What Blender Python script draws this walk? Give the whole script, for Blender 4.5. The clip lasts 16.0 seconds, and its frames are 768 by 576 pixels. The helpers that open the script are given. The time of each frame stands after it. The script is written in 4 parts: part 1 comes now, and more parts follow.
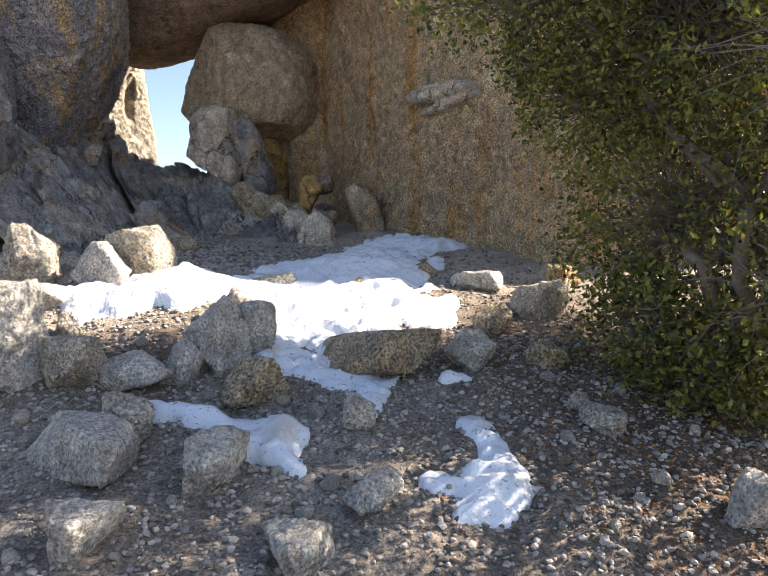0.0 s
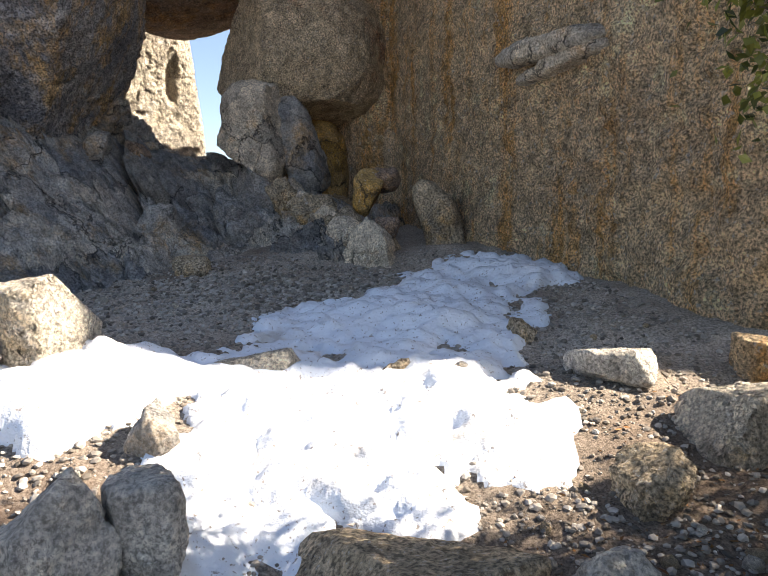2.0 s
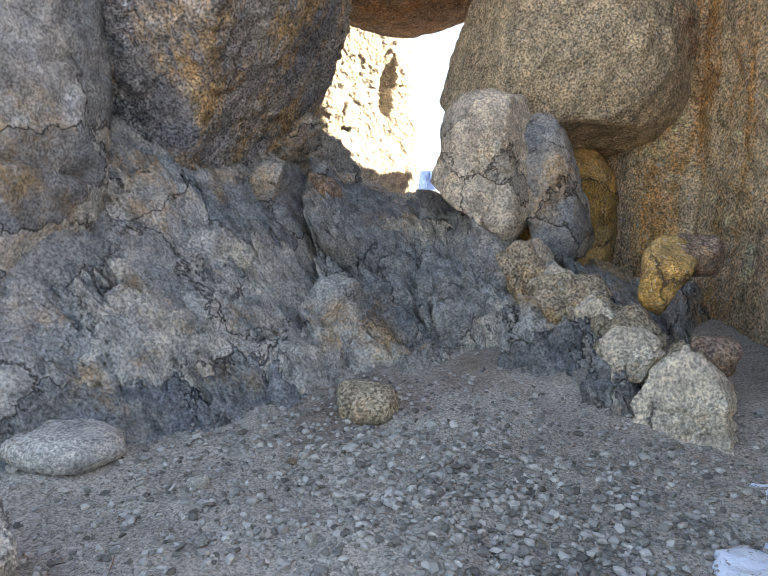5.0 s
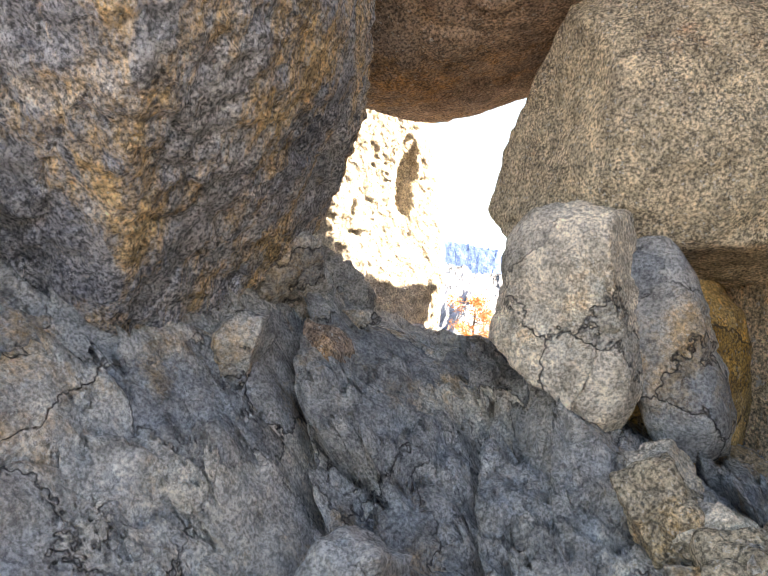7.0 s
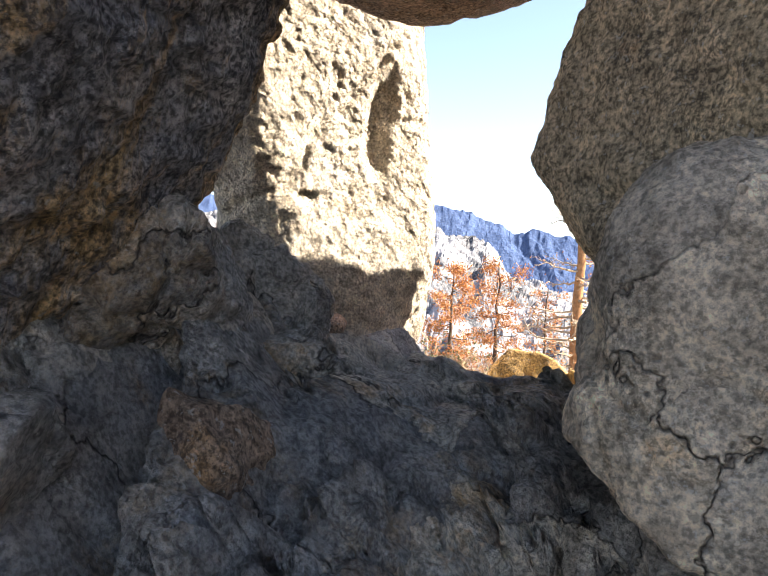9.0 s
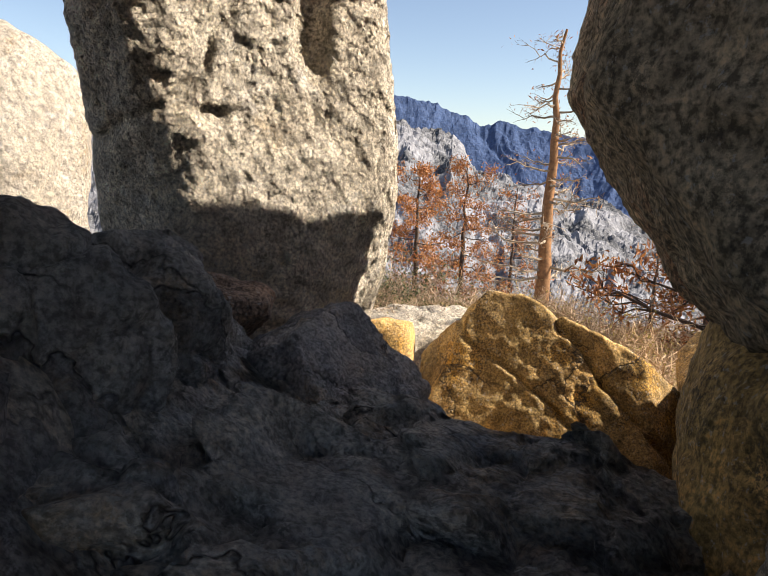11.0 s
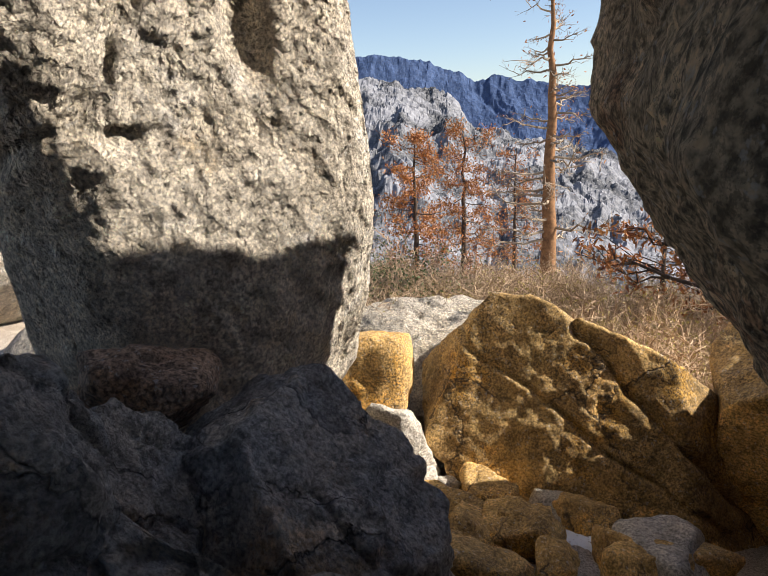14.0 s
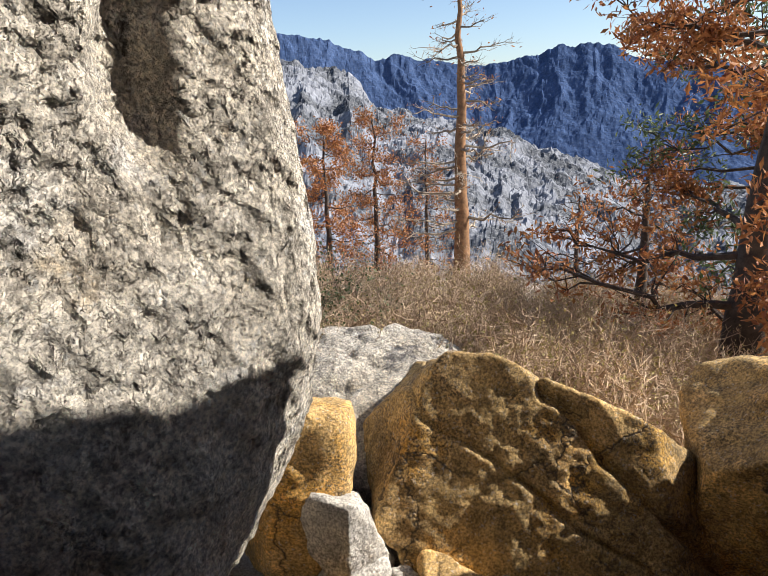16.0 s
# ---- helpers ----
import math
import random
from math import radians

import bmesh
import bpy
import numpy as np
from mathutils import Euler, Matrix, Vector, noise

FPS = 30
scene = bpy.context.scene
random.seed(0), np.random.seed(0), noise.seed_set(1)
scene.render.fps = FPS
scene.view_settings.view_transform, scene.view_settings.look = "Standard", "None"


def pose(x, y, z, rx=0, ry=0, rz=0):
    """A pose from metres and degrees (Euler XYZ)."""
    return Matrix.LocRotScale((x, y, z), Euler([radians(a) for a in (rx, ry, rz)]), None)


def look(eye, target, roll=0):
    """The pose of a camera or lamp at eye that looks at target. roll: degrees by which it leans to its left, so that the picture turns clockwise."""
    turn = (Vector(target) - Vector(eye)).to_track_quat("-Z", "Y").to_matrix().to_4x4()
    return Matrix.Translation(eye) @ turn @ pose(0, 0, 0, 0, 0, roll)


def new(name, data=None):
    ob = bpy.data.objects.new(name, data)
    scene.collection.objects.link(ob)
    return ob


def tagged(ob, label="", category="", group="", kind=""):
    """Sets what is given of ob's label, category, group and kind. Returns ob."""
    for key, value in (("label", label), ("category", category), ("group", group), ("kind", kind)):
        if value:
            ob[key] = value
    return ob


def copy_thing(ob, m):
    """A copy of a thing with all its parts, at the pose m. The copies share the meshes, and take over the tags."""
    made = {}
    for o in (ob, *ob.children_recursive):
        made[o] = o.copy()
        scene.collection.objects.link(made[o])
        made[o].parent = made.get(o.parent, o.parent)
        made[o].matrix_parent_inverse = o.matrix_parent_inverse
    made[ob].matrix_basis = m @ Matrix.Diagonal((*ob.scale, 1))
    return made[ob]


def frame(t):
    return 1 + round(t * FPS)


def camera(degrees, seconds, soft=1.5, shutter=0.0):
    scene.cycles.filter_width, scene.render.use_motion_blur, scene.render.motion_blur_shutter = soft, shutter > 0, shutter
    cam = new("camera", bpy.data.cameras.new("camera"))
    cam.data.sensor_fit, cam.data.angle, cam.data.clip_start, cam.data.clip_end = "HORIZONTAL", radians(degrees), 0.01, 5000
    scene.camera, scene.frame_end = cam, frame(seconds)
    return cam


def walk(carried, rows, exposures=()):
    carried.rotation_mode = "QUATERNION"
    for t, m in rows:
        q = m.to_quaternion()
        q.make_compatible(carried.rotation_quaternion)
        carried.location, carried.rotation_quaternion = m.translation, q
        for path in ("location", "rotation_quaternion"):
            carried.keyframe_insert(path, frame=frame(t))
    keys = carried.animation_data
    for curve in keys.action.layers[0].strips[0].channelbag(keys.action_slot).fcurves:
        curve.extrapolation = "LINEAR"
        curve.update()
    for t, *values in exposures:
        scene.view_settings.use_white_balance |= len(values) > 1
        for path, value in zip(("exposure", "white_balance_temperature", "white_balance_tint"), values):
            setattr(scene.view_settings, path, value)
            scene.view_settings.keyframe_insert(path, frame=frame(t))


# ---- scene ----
cam = camera(60.0, 16.0, 0.9)
METRES, EYE, TILT, LEAN, TURN = 12.5, 1.4, -4.0, 2.0, 0.0
ROWS = [
    (0.0, 0.0, 0.0, 0.0, 0.0, 0.0, -0.0),
    (0.5, 0.0022, 0.0431, 0.0121, -1.31, -1.32, -0.62),
    (1.0, 0.0075, 0.0904, 0.0199, 4.85, -3.54, -1.18),
    (1.5, 0.0046, 0.1373, 0.0293, 4.96, -5.79, -2.19),
    (2.0, 0.0111, 0.1815, 0.0406, 7.91, -1.66, -0.63),
    (2.5, 0.0045, 0.2206, 0.0454, 11.15, 0.15, -2.35),
    (3.0, -0.0012, 0.2597, 0.0592, 11.39, -2.79, -3.95),
    (3.5, -0.0058, 0.2971, 0.0678, 18.61, -3.45, -4.04),
    (4.0, -0.0242, 0.3249, 0.0764, 20.85, -1.85, -5.13),
    (6.5, -0.1267, 0.4667, 0.1377, 31.99, -2.06, -5.05),
    (7.0, -0.1476, 0.5019, 0.1511, 25.68, 4.14, -5.73),
    (7.5, -0.1687, 0.5416, 0.1568, 25.25, 5.8, -3.08),
    (8.0, -0.1893, 0.5774, 0.1635, 23.47, 6.36, -5.69),
    (8.5, -0.2046, 0.6082, 0.17, 22.68, 3.19, -5.12),
    (9.0, -0.2149, 0.6452, 0.1778, 23.36, 1.03, -6.11),
    (11.5, -0.2536, 0.7533, 0.2109, 19.86, -8.37, -5.17),
    (12.0, -0.2547, 0.7618, 0.2153, 20.23, -8.05, -4.4),
    (12.5, -0.2513, 0.7669, 0.215, 23.91, -7.43, -2.18),
    (13.0, -0.2478, 0.7743, 0.2119, 24.01, -12.52, 0.18),
    (13.5, -0.2525, 0.7851, 0.2155, 24.08, -9.6, -2.92),
    (14.0, -0.2614, 0.8003, 0.225, 20.22, -10.67, -1.3),
    (14.5, -0.2659, 0.8167, 0.2312, 22.14, -8.76, -1.57),
    (15.0, -0.2689, 0.8363, 0.2454, 23.13, -16.2, -4.06),
    (15.5, -0.2815, 0.8493, 0.253, 20.18, -16.92, -4.82),
    (16.0, -0.2982, 0.8624, 0.2548, 12.09, -12.16, -0.66),
]
EXPOSURES = [(0.0, 1.82, 7100, 14), (1.0, 1.92, 7100, 14), (2.0, 1.78, 7200, 13), (2.5, 1.68, 7300, 13), (3.0, 1.55, 7300, 13), (3.5, 1.58, 6800, 11), (4.0, 2.15, 7000, 11), (6.5, 3.6, 8100, 13), (7.5, 3.5, 7900, 13), (9.0, 2.45, 7200, 14), (11.5, 1.08, 7100, 13), (13.0, 1.05, 7000, 13), (16.0, 0.95, 6200, 11)]
walk(cam, [(t, pose(0, 0, EYE, TILT, LEAN, TURN) @ pose(METRES * x, METRES * y, METRES * z, 90 + pitch, roll, yaw)) for t, x, y, z, yaw, pitch, roll in ROWS], EXPOSURES)

# ---- light: winter sun from ahead and to the right, clear sky ----
SUN_AZ, SUN_EL = 15.0, 38.0   # degrees from +x towards +y, and above the horizon
world = bpy.data.worlds.new("world")
scene.world = world
world.use_nodes = True
wt = world.node_tree
sky = wt.nodes.new("ShaderNodeTexSky")
sky.sky_type = 'NISHITA'
sky.sun_disc = False
sky.sun_elevation = radians(SUN_EL)
sky.sun_rotation = radians(90.0 - SUN_AZ)
sky.altitude = 1500
sky.dust_density = 2.0
wt.nodes["Background"].inputs[1].default_value = 0.082
wt.links.new(sky.outputs[0], wt.nodes["Background"].inputs[0])
sun_data = bpy.data.lights.new("sun", 'SUN')
sun_data.energy, sun_data.angle, sun_data.color = 4.8, radians(0.53), (1.0, 0.93, 0.82)
sun = new("sun", sun_data)
to_sun = Vector((math.cos(radians(SUN_AZ)) * math.cos(radians(SUN_EL)), math.sin(radians(SUN_AZ)) * math.cos(radians(SUN_EL)), math.sin(radians(SUN_EL))))
sun.matrix_world = look(to_sun * 50, (0, 0, 0))


# ---- noise in arrays ----
def hash3(i, seed):
    h = (i[..., 0].astype(np.int64) * 374761393 + i[..., 1].astype(np.int64) * 668265263 + i[..., 2].astype(np.int64) * 2147483647 + seed * 1274126177) & 0xFFFFFFFF
    h = ((h ^ (h >> 13)) * 1274126177) & 0xFFFFFFFF
    h = ((h ^ (h >> 16)) * 2246822519) & 0xFFFFFFFF
    return ((h ^ (h >> 15)) & 0xFFFFFF) / float(0xFFFFFF)


def vnoise(p, seed=0):
    """Smooth value noise, -1 to 1, for an (n, 3) array."""
    i = np.floor(p)
    f = p - i
    u = f * f * f * (f * (f * 6 - 15) + 10)
    out = 0
    for dx in (0, 1):
        for dy in (0, 1):
            for dz in (0, 1):
                w = (u[:, 0] if dx else 1 - u[:, 0]) * (u[:, 1] if dy else 1 - u[:, 1]) * (u[:, 2] if dz else 1 - u[:, 2])
                out = out + w * hash3(i + np.array((dx, dy, dz)), seed)
    return out * 2 - 1


def fbm(p, octaves=4, seed=0, gain=0.5):
    out, amp = 0, 1.0
    for k in range(octaves):
        out = out + amp * vnoise(p * 2.03 ** k + 17.3 * k, seed + k)
        amp *= gain
    return out


def ridged(p, octaves=4, seed=0):
    out, amp = 0, 1.0
    for k in range(octaves):
        out = out + amp * (1 - 2 * np.abs(vnoise(p * 2.07 ** k + 9.1 * k, seed + k)))
        amp *= 0.5
    return out


def cells(p, seed=0):
    """Cellular blocks: nearest and second distances, a random number and the centre of each nearest cell."""
    i = np.floor(p)
    d1, d2 = np.full(len(p), 9.0), np.full(len(p), 9.0)
    rnd, cen = np.zeros(len(p)), np.zeros_like(p)
    for dx in (-1, 0, 1):
        for dy in (-1, 0, 1):
            for dz in (-1, 0, 1):
                c = i + np.array((dx, dy, dz))
                q = c + 0.1 + 0.8 * np.stack([hash3(c, seed + k) for k in (11, 12, 13)], 1)
                d = np.linalg.norm(q - p, axis=1)
                near = d < d1
                d2 = np.where(near, d1, np.minimum(d2, d))
                rnd = np.where(near, hash3(c, seed + 14), rnd)
                cen = np.where(near[:, None], q, cen)
                d1 = np.where(near, d, d1)
    return d1, d2, rnd, cen


def smoothstep(a, b, v):
    t = np.clip((v - a) / (b - a), 0, 1)
    return t * t * (3 - 2 * t)


# ---- materials ----
def nodes_of(name):
    m = bpy.data.materials.new(name)
    m.use_nodes = True
    nt = m.node_tree
    return m, nt, nt.nodes["Principled BSDF"]


def add(nt, kind, **inputs):
    n = nt.nodes.new(kind)
    for k, v in inputs.items():
        n.inputs[k.replace("_", " ")].default_value = v
    return n


def ramp(nt, source, stops):
    r = nt.nodes.new("ShaderNodeValToRGB")
    e = r.color_ramp.elements
    while len(e) < len(stops):
        e.new(0.5)
    for el, (pos, col) in zip(e, stops):
        el.position, el.color = pos, (*col, 1) if len(col) == 3 else col
    nt.links.new(source, r.inputs[0])
    return r.outputs[0]


def mix(nt, fac, a, b, mode='MIX'):
    m = nt.nodes.new("ShaderNodeMix")
    m.data_type, m.blend_type = 'RGBA', mode
    for sock, v in ((m.inputs[0], fac), (m.inputs[6], a), (m.inputs[7], b)):
        if isinstance(v, bpy.types.NodeSocket):
            nt.links.new(v, sock)
        elif isinstance(v, tuple):
            sock.default_value = (*v, 1)
        else:
            sock.default_value = v
    return m.outputs[2]


def noise_tex(nt, coord, scale, detail=5.0, rough=0.6, stretch=None):
    n = add(nt, "ShaderNodeTexNoise", Scale=scale, Detail=detail, Roughness=rough)
    if stretch:
        mp = nt.nodes.new("ShaderNodeMapping")
        mp.inputs["Scale"].default_value = stretch
        nt.links.new(coord, mp.inputs[0])
        coord = mp.outputs[0]
    nt.links.new(coord, n.inputs["Vector"])
    return n.outputs["Fac"]


BW = ((0.0, 0.0, 0.0), (1.0, 1.0, 1.0))


def granite(name, base, alt, stain, speck=(0.05, 0.045, 0.04), stain_at=0.58, speck_scale=55.0, speck_amount=0.55, bump=0.75, streak=False, rough=0.85, crack=0.0, relief=0.03, grit_amount=0.8, joint=0.012):
    """Weathered granite: two tones in patches, rusty stains, dark specks of lichen and mineral, hairline cracks, fine relief."""
    m, nt, bsdf = nodes_of(name)
    co = nt.nodes.new("ShaderNodeTexCoord").outputs["Object"]
    patch = noise_tex(nt, co, 1.5, 7, 0.7)
    col = mix(nt, ramp(nt, patch, [(0.40, BW[0]), (0.60, BW[1])]), base, alt)
    st = noise_tex(nt, co, 1.1, 7, 0.72, (2.2, 2.2, 0.2) if streak else None)
    col = mix(nt, ramp(nt, st, [(stain_at - 0.02, BW[0]), (stain_at + 0.08, (0.9, 0.9, 0.9))]), col, stain)
    pale_patch = noise_tex(nt, co, 2.7, 6, 0.7)
    col = mix(nt, ramp(nt, pale_patch, [(0.57, BW[0]), (0.68, (0.55, 0.55, 0.55))]), col, tuple(min(1.0, 1.5 * c + 0.06) for c in base))
    mid = noise_tex(nt, co, 8.0, 5, 0.65)
    col = mix(nt, 0.85, col, ramp(nt, mid, [(0.32, (0.45, 0.44, 0.43)), (0.5, (0.92, 0.91, 0.90)), (0.68, (1.3, 1.28, 1.24))]), 'MULTIPLY')
    grit = noise_tex(nt, co, 58.0, 3, 0.6)
    col = mix(nt, grit_amount, col, ramp(nt, grit, [(0.38, (0.25, 0.24, 0.23)), (0.5, (1.0, 0.99, 0.98)), (0.62, (1.6, 1.57, 1.52))]), 'MULTIPLY')
    sp = noise_tex(nt, co, speck_scale, 4, 0.8)
    where = noise_tex(nt, co, 2.3, 5, 0.65)
    spm = ramp(nt, sp, [(0.50, BW[0]), (0.56, BW[1])])
    wm = ramp(nt, where, [(0.38, (0.2, 0.2, 0.2)), (0.6, BW[1])])
    amount = mix(nt, 1.0, spm, wm, 'MULTIPLY')
    amount = mix(nt, 1.0, amount, (speck_amount, speck_amount, speck_amount), 'MULTIPLY')
    col = mix(nt, amount, col, speck)
    pale = ramp(nt, noise_tex(nt, co, speck_scale * 0.7, 3, 0.7), [(0.6, BW[0]), (0.66, (0.5, 0.5, 0.5))])
    col = mix(nt, pale, col, (0.66, 0.64, 0.6))
    h1 = noise_tex(nt, co, 14.0, 9, 0.78)
    height = h1
    if crack:
        v = add(nt, "ShaderNodeTexVoronoi", Scale=crack)
        v.feature = 'DISTANCE_TO_EDGE'
        warp = add(nt, "ShaderNodeTexNoise", Scale=1.8, Detail=5.0, Roughness=0.65)
        nt.links.new(co, warp.inputs["Vector"])
        wc = mix(nt, 0.4, co, warp.outputs["Color"])
        nt.links.new(wc, v.inputs["Vector"])
        vc = add(nt, "ShaderNodeTexVoronoi", Scale=crack)
        nt.links.new(wc, vc.inputs["Vector"])
        sep = nt.nodes.new("ShaderNodeSeparateColor")
        nt.links.new(vc.outputs["Color"], sep.inputs[0])
        col = mix(nt, 0.8, col, ramp(nt, sep.outputs[0], [(0.0, (0.5, 0.53, 0.58)), (0.5, (0.95, 0.95, 0.95)), (1.0, (1.4, 1.32, 1.18))]), 'MULTIPLY')
        gate = ramp(nt, noise_tex(nt, co, 0.9, 3, 0.6), [(0.40, BW[0]), (0.52, (0.9, 0.9, 0.9))])
        line = ramp(nt, v.outputs["Distance"], [(0.0, BW[1]), (joint, BW[0])])
        line = mix(nt, 1.0, line, gate, 'MULTIPLY')
        col = mix(nt, line, col, (0.035, 0.03, 0.028))
        height = mix(nt, line, h1, (0.0, 0.0, 0.0))
    nt.links.new(col, bsdf.inputs["Base Color"])
    bsdf.inputs["Roughness"].default_value = rough
    bsdf.inputs["Specular IOR Level"].default_value = 0.25
    b = add(nt, "ShaderNodeBump", Strength=min(1.0, bump * 1.3), Distance=relief)
    nt.links.new(height, b.inputs["Height"])
    b2 = add(nt, "ShaderNodeBump", Strength=min(1.0, bump * 1.2), Distance=relief * 2.2)
    nt.links.new(noise_tex(nt, co, 6.5, 5, 0.6), b2.inputs["Height"])
    nt.links.new(b.outputs[0], b2.inputs["Normal"])
    nt.links.new(b2.outputs[0], bsdf.inputs["Normal"])
    return m


M_CLIFF = granite("tan granite cliff", (0.84, 0.64, 0.41), (0.66, 0.50, 0.33), (0.72, 0.40, 0.14), stain_at=0.52, speck_scale=30, speck_amount=0.5, bump=0.9, streak=True, relief=0.07)
M_EGG = granite("brown granite boulder", (0.60, 0.49, 0.34), (0.48, 0.39, 0.28), (0.46, 0.24, 0.14), stain_at=0.6, speck_scale=60, speck_amount=0.75)
M_CHOCK = granite("pale grey granite", (0.78, 0.69, 0.57), (0.66, 0.58, 0.47), (0.54, 0.35, 0.18), stain_at=0.6, speck_scale=70, speck_amount=0.5, crack=1.6, grit_amount=0.55)
M_OVER = granite("dark streaked granite", (0.54, 0.52, 0.52), (0.33, 0.34, 0.39), (0.72, 0.50, 0.26), speck=(0.03, 0.035, 0.05), stain_at=0.525, speck_scale=40, speck_amount=0.62, streak=True, bump=0.9, relief=0.05)
M_ROOF = granite("reddish brown granite", (0.42, 0.30, 0.22), (0.30, 0.23, 0.19), (0.46, 0.26, 0.11), stain_at=0.56, speck_amount=0.6)
M_SLAB = granite("blue grey slab rock", (0.41, 0.42, 0.43), (0.54, 0.50, 0.45), (0.56, 0.39, 0.22), speck=(0.07, 0.075, 0.09), stain_at=0.55, speck_amount=0.25, bump=0.9, crack=2.6, grit_amount=0.5, joint=0.02, relief=0.04)
M_PALE = granite("sunny rough granite", (0.84, 0.77, 0.66), (0.76, 0.68, 0.56), (0.66, 0.48, 0.26), speck=(0.06, 0.05, 0.04), stain_at=0.6, speck_scale=40, speck_amount=0.45, bump=1.0, relief=0.16, grit_amount=0.5)
M_GOLD = granite("golden lichened granite", (0.62, 0.42, 0.17), (0.48, 0.32, 0.14), (0.68, 0.38, 0.08), stain_at=0.54, speck_scale=60, speck_amount=0.8, bump=0.55, relief=0.02, crack=1.1, grit_amount=0.6)
M_STONE = granite("grey field stone", (0.68, 0.64, 0.57), (0.54, 0.51, 0.47), (0.56, 0.43, 0.27), stain_at=0.62, speck_scale=70, speck_amount=0.5, grit_amount=0.5)
M_OCHRE = granite("ochre stone", (0.52, 0.42, 0.29), (0.42, 0.35, 0.26), (0.52, 0.33, 0.14), stain_at=0.57, speck_scale=80, speck_amount=0.55)


def remap(nt, sock, lo, hi):
    r = nt.nodes.new("ShaderNodeMapRange")
    r.inputs[1].default_value, r.inputs[2].default_value = lo, hi
    nt.links.new(sock, r.inputs[0])
    return r.outputs[0]


def soil_material():
    m, nt, bsdf = nodes_of("gravelly soil")
    co = nt.nodes.new("ShaderNodeTexCoord").outputs["Object"]
    a = noise_tex(nt, co, 1.1, 6, 0.6)
    col = mix(nt, ramp(nt, a, [(0.35, BW[0]), (0.65, BW[1])]), (0.42, 0.385, 0.345), (0.29, 0.25, 0.215))
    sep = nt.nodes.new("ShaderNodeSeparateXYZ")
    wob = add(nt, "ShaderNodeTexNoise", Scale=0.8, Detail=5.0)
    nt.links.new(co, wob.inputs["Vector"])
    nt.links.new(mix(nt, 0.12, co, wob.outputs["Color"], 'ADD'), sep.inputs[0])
    # Soil turns darker brown towards +x.
    brown_side = ramp(nt, remap(nt, sep.outputs[0], -0.2, 1.4), [(0.0, BW[0]), (1.0, (0.85, 0.85, 0.85))])
    col = mix(nt, brown_side, col, (0.17, 0.12, 0.088))
    flat = ramp(nt, remap(nt, sep.outputs[1], 5.2, 6.0), [(0.0, BW[0]), (1.0, BW[1])])
    sand = mix(nt, ramp(nt, a, [(0.4, BW[0]), (0.6, BW[1])]), (0.56, 0.51, 0.45), (0.44, 0.39, 0.34))
    col = mix(nt, flat, col, sand)
    grain = noise_tex(nt, co, 70.0, 4, 0.8)
    col = mix(nt, 0.9, col, ramp(nt, grain, [(0.36, (0.25, 0.23, 0.22)), (0.62, (1.3, 1.26, 1.2))]), 'MULTIPLY')
    clod = noise_tex(nt, co, 9.0, 5, 0.7)
    col = mix(nt, 0.35, col, ramp(nt, clod, [(0.36, (0.5, 0.47, 0.44)), (0.6, (1.15, 1.13, 1.1))]), 'MULTIPLY')
    litter = noise_tex(nt, co, 0.7, 4, 0.6)
    col = mix(nt, ramp(nt, litter, [(0.56, BW[0]), (0.7, (0.6, 0.6, 0.6))]), col, (0.13, 0.075, 0.045))
    nt.links.new(col, bsdf.inputs["Base Color"])
    bsdf.inputs["Roughness"].default_value = 0.95
    bsdf.inputs["Specular IOR Level"].default_value = 0.15
    b = add(nt, "ShaderNodeBump", Strength=0.7, Distance=0.02)
    nt.links.new(noise_tex(nt, co, 60.0, 6, 0.8), b.inputs["Height"])
    nt.links.new(b.outputs[0], bsdf.inputs["Normal"])
    return m


def snow_material():
    m, nt, bsdf = nodes_of("old snow")
    co = nt.nodes.new("ShaderNodeTexCoord").outputs["Object"]
    dirt = noise_tex(nt, co, 45.0, 3, 0.7)
    col = mix(nt, ramp(nt, dirt, [(0.61, BW[0]), (0.66, (0.85, 0.85, 0.85))]), (0.74, 0.78, 0.84), (0.22, 0.18, 0.15))
    blot = noise_tex(nt, co, 2.6, 5, 0.6)
    col = mix(nt, ramp(nt, blot, [(0.58, BW[0]), (0.70, (0.7, 0.7, 0.7))]), col, (0.50, 0.46, 0.41))
    nt.links.new(col, bsdf.inputs["Base Color"])
    bsdf.inputs["Roughness"].default_value = 0.6
    bsdf.inputs["Subsurface Weight"].default_value = 0.0
    b = add(nt, "ShaderNodeBump", Strength=0.55, Distance=0.05)
    nt.links.new(noise_tex(nt, co, 9.0, 6, 0.6), b.inputs["Height"])
    nt.links.new(b.outputs[0], bsdf.inputs["Normal"])
    return m


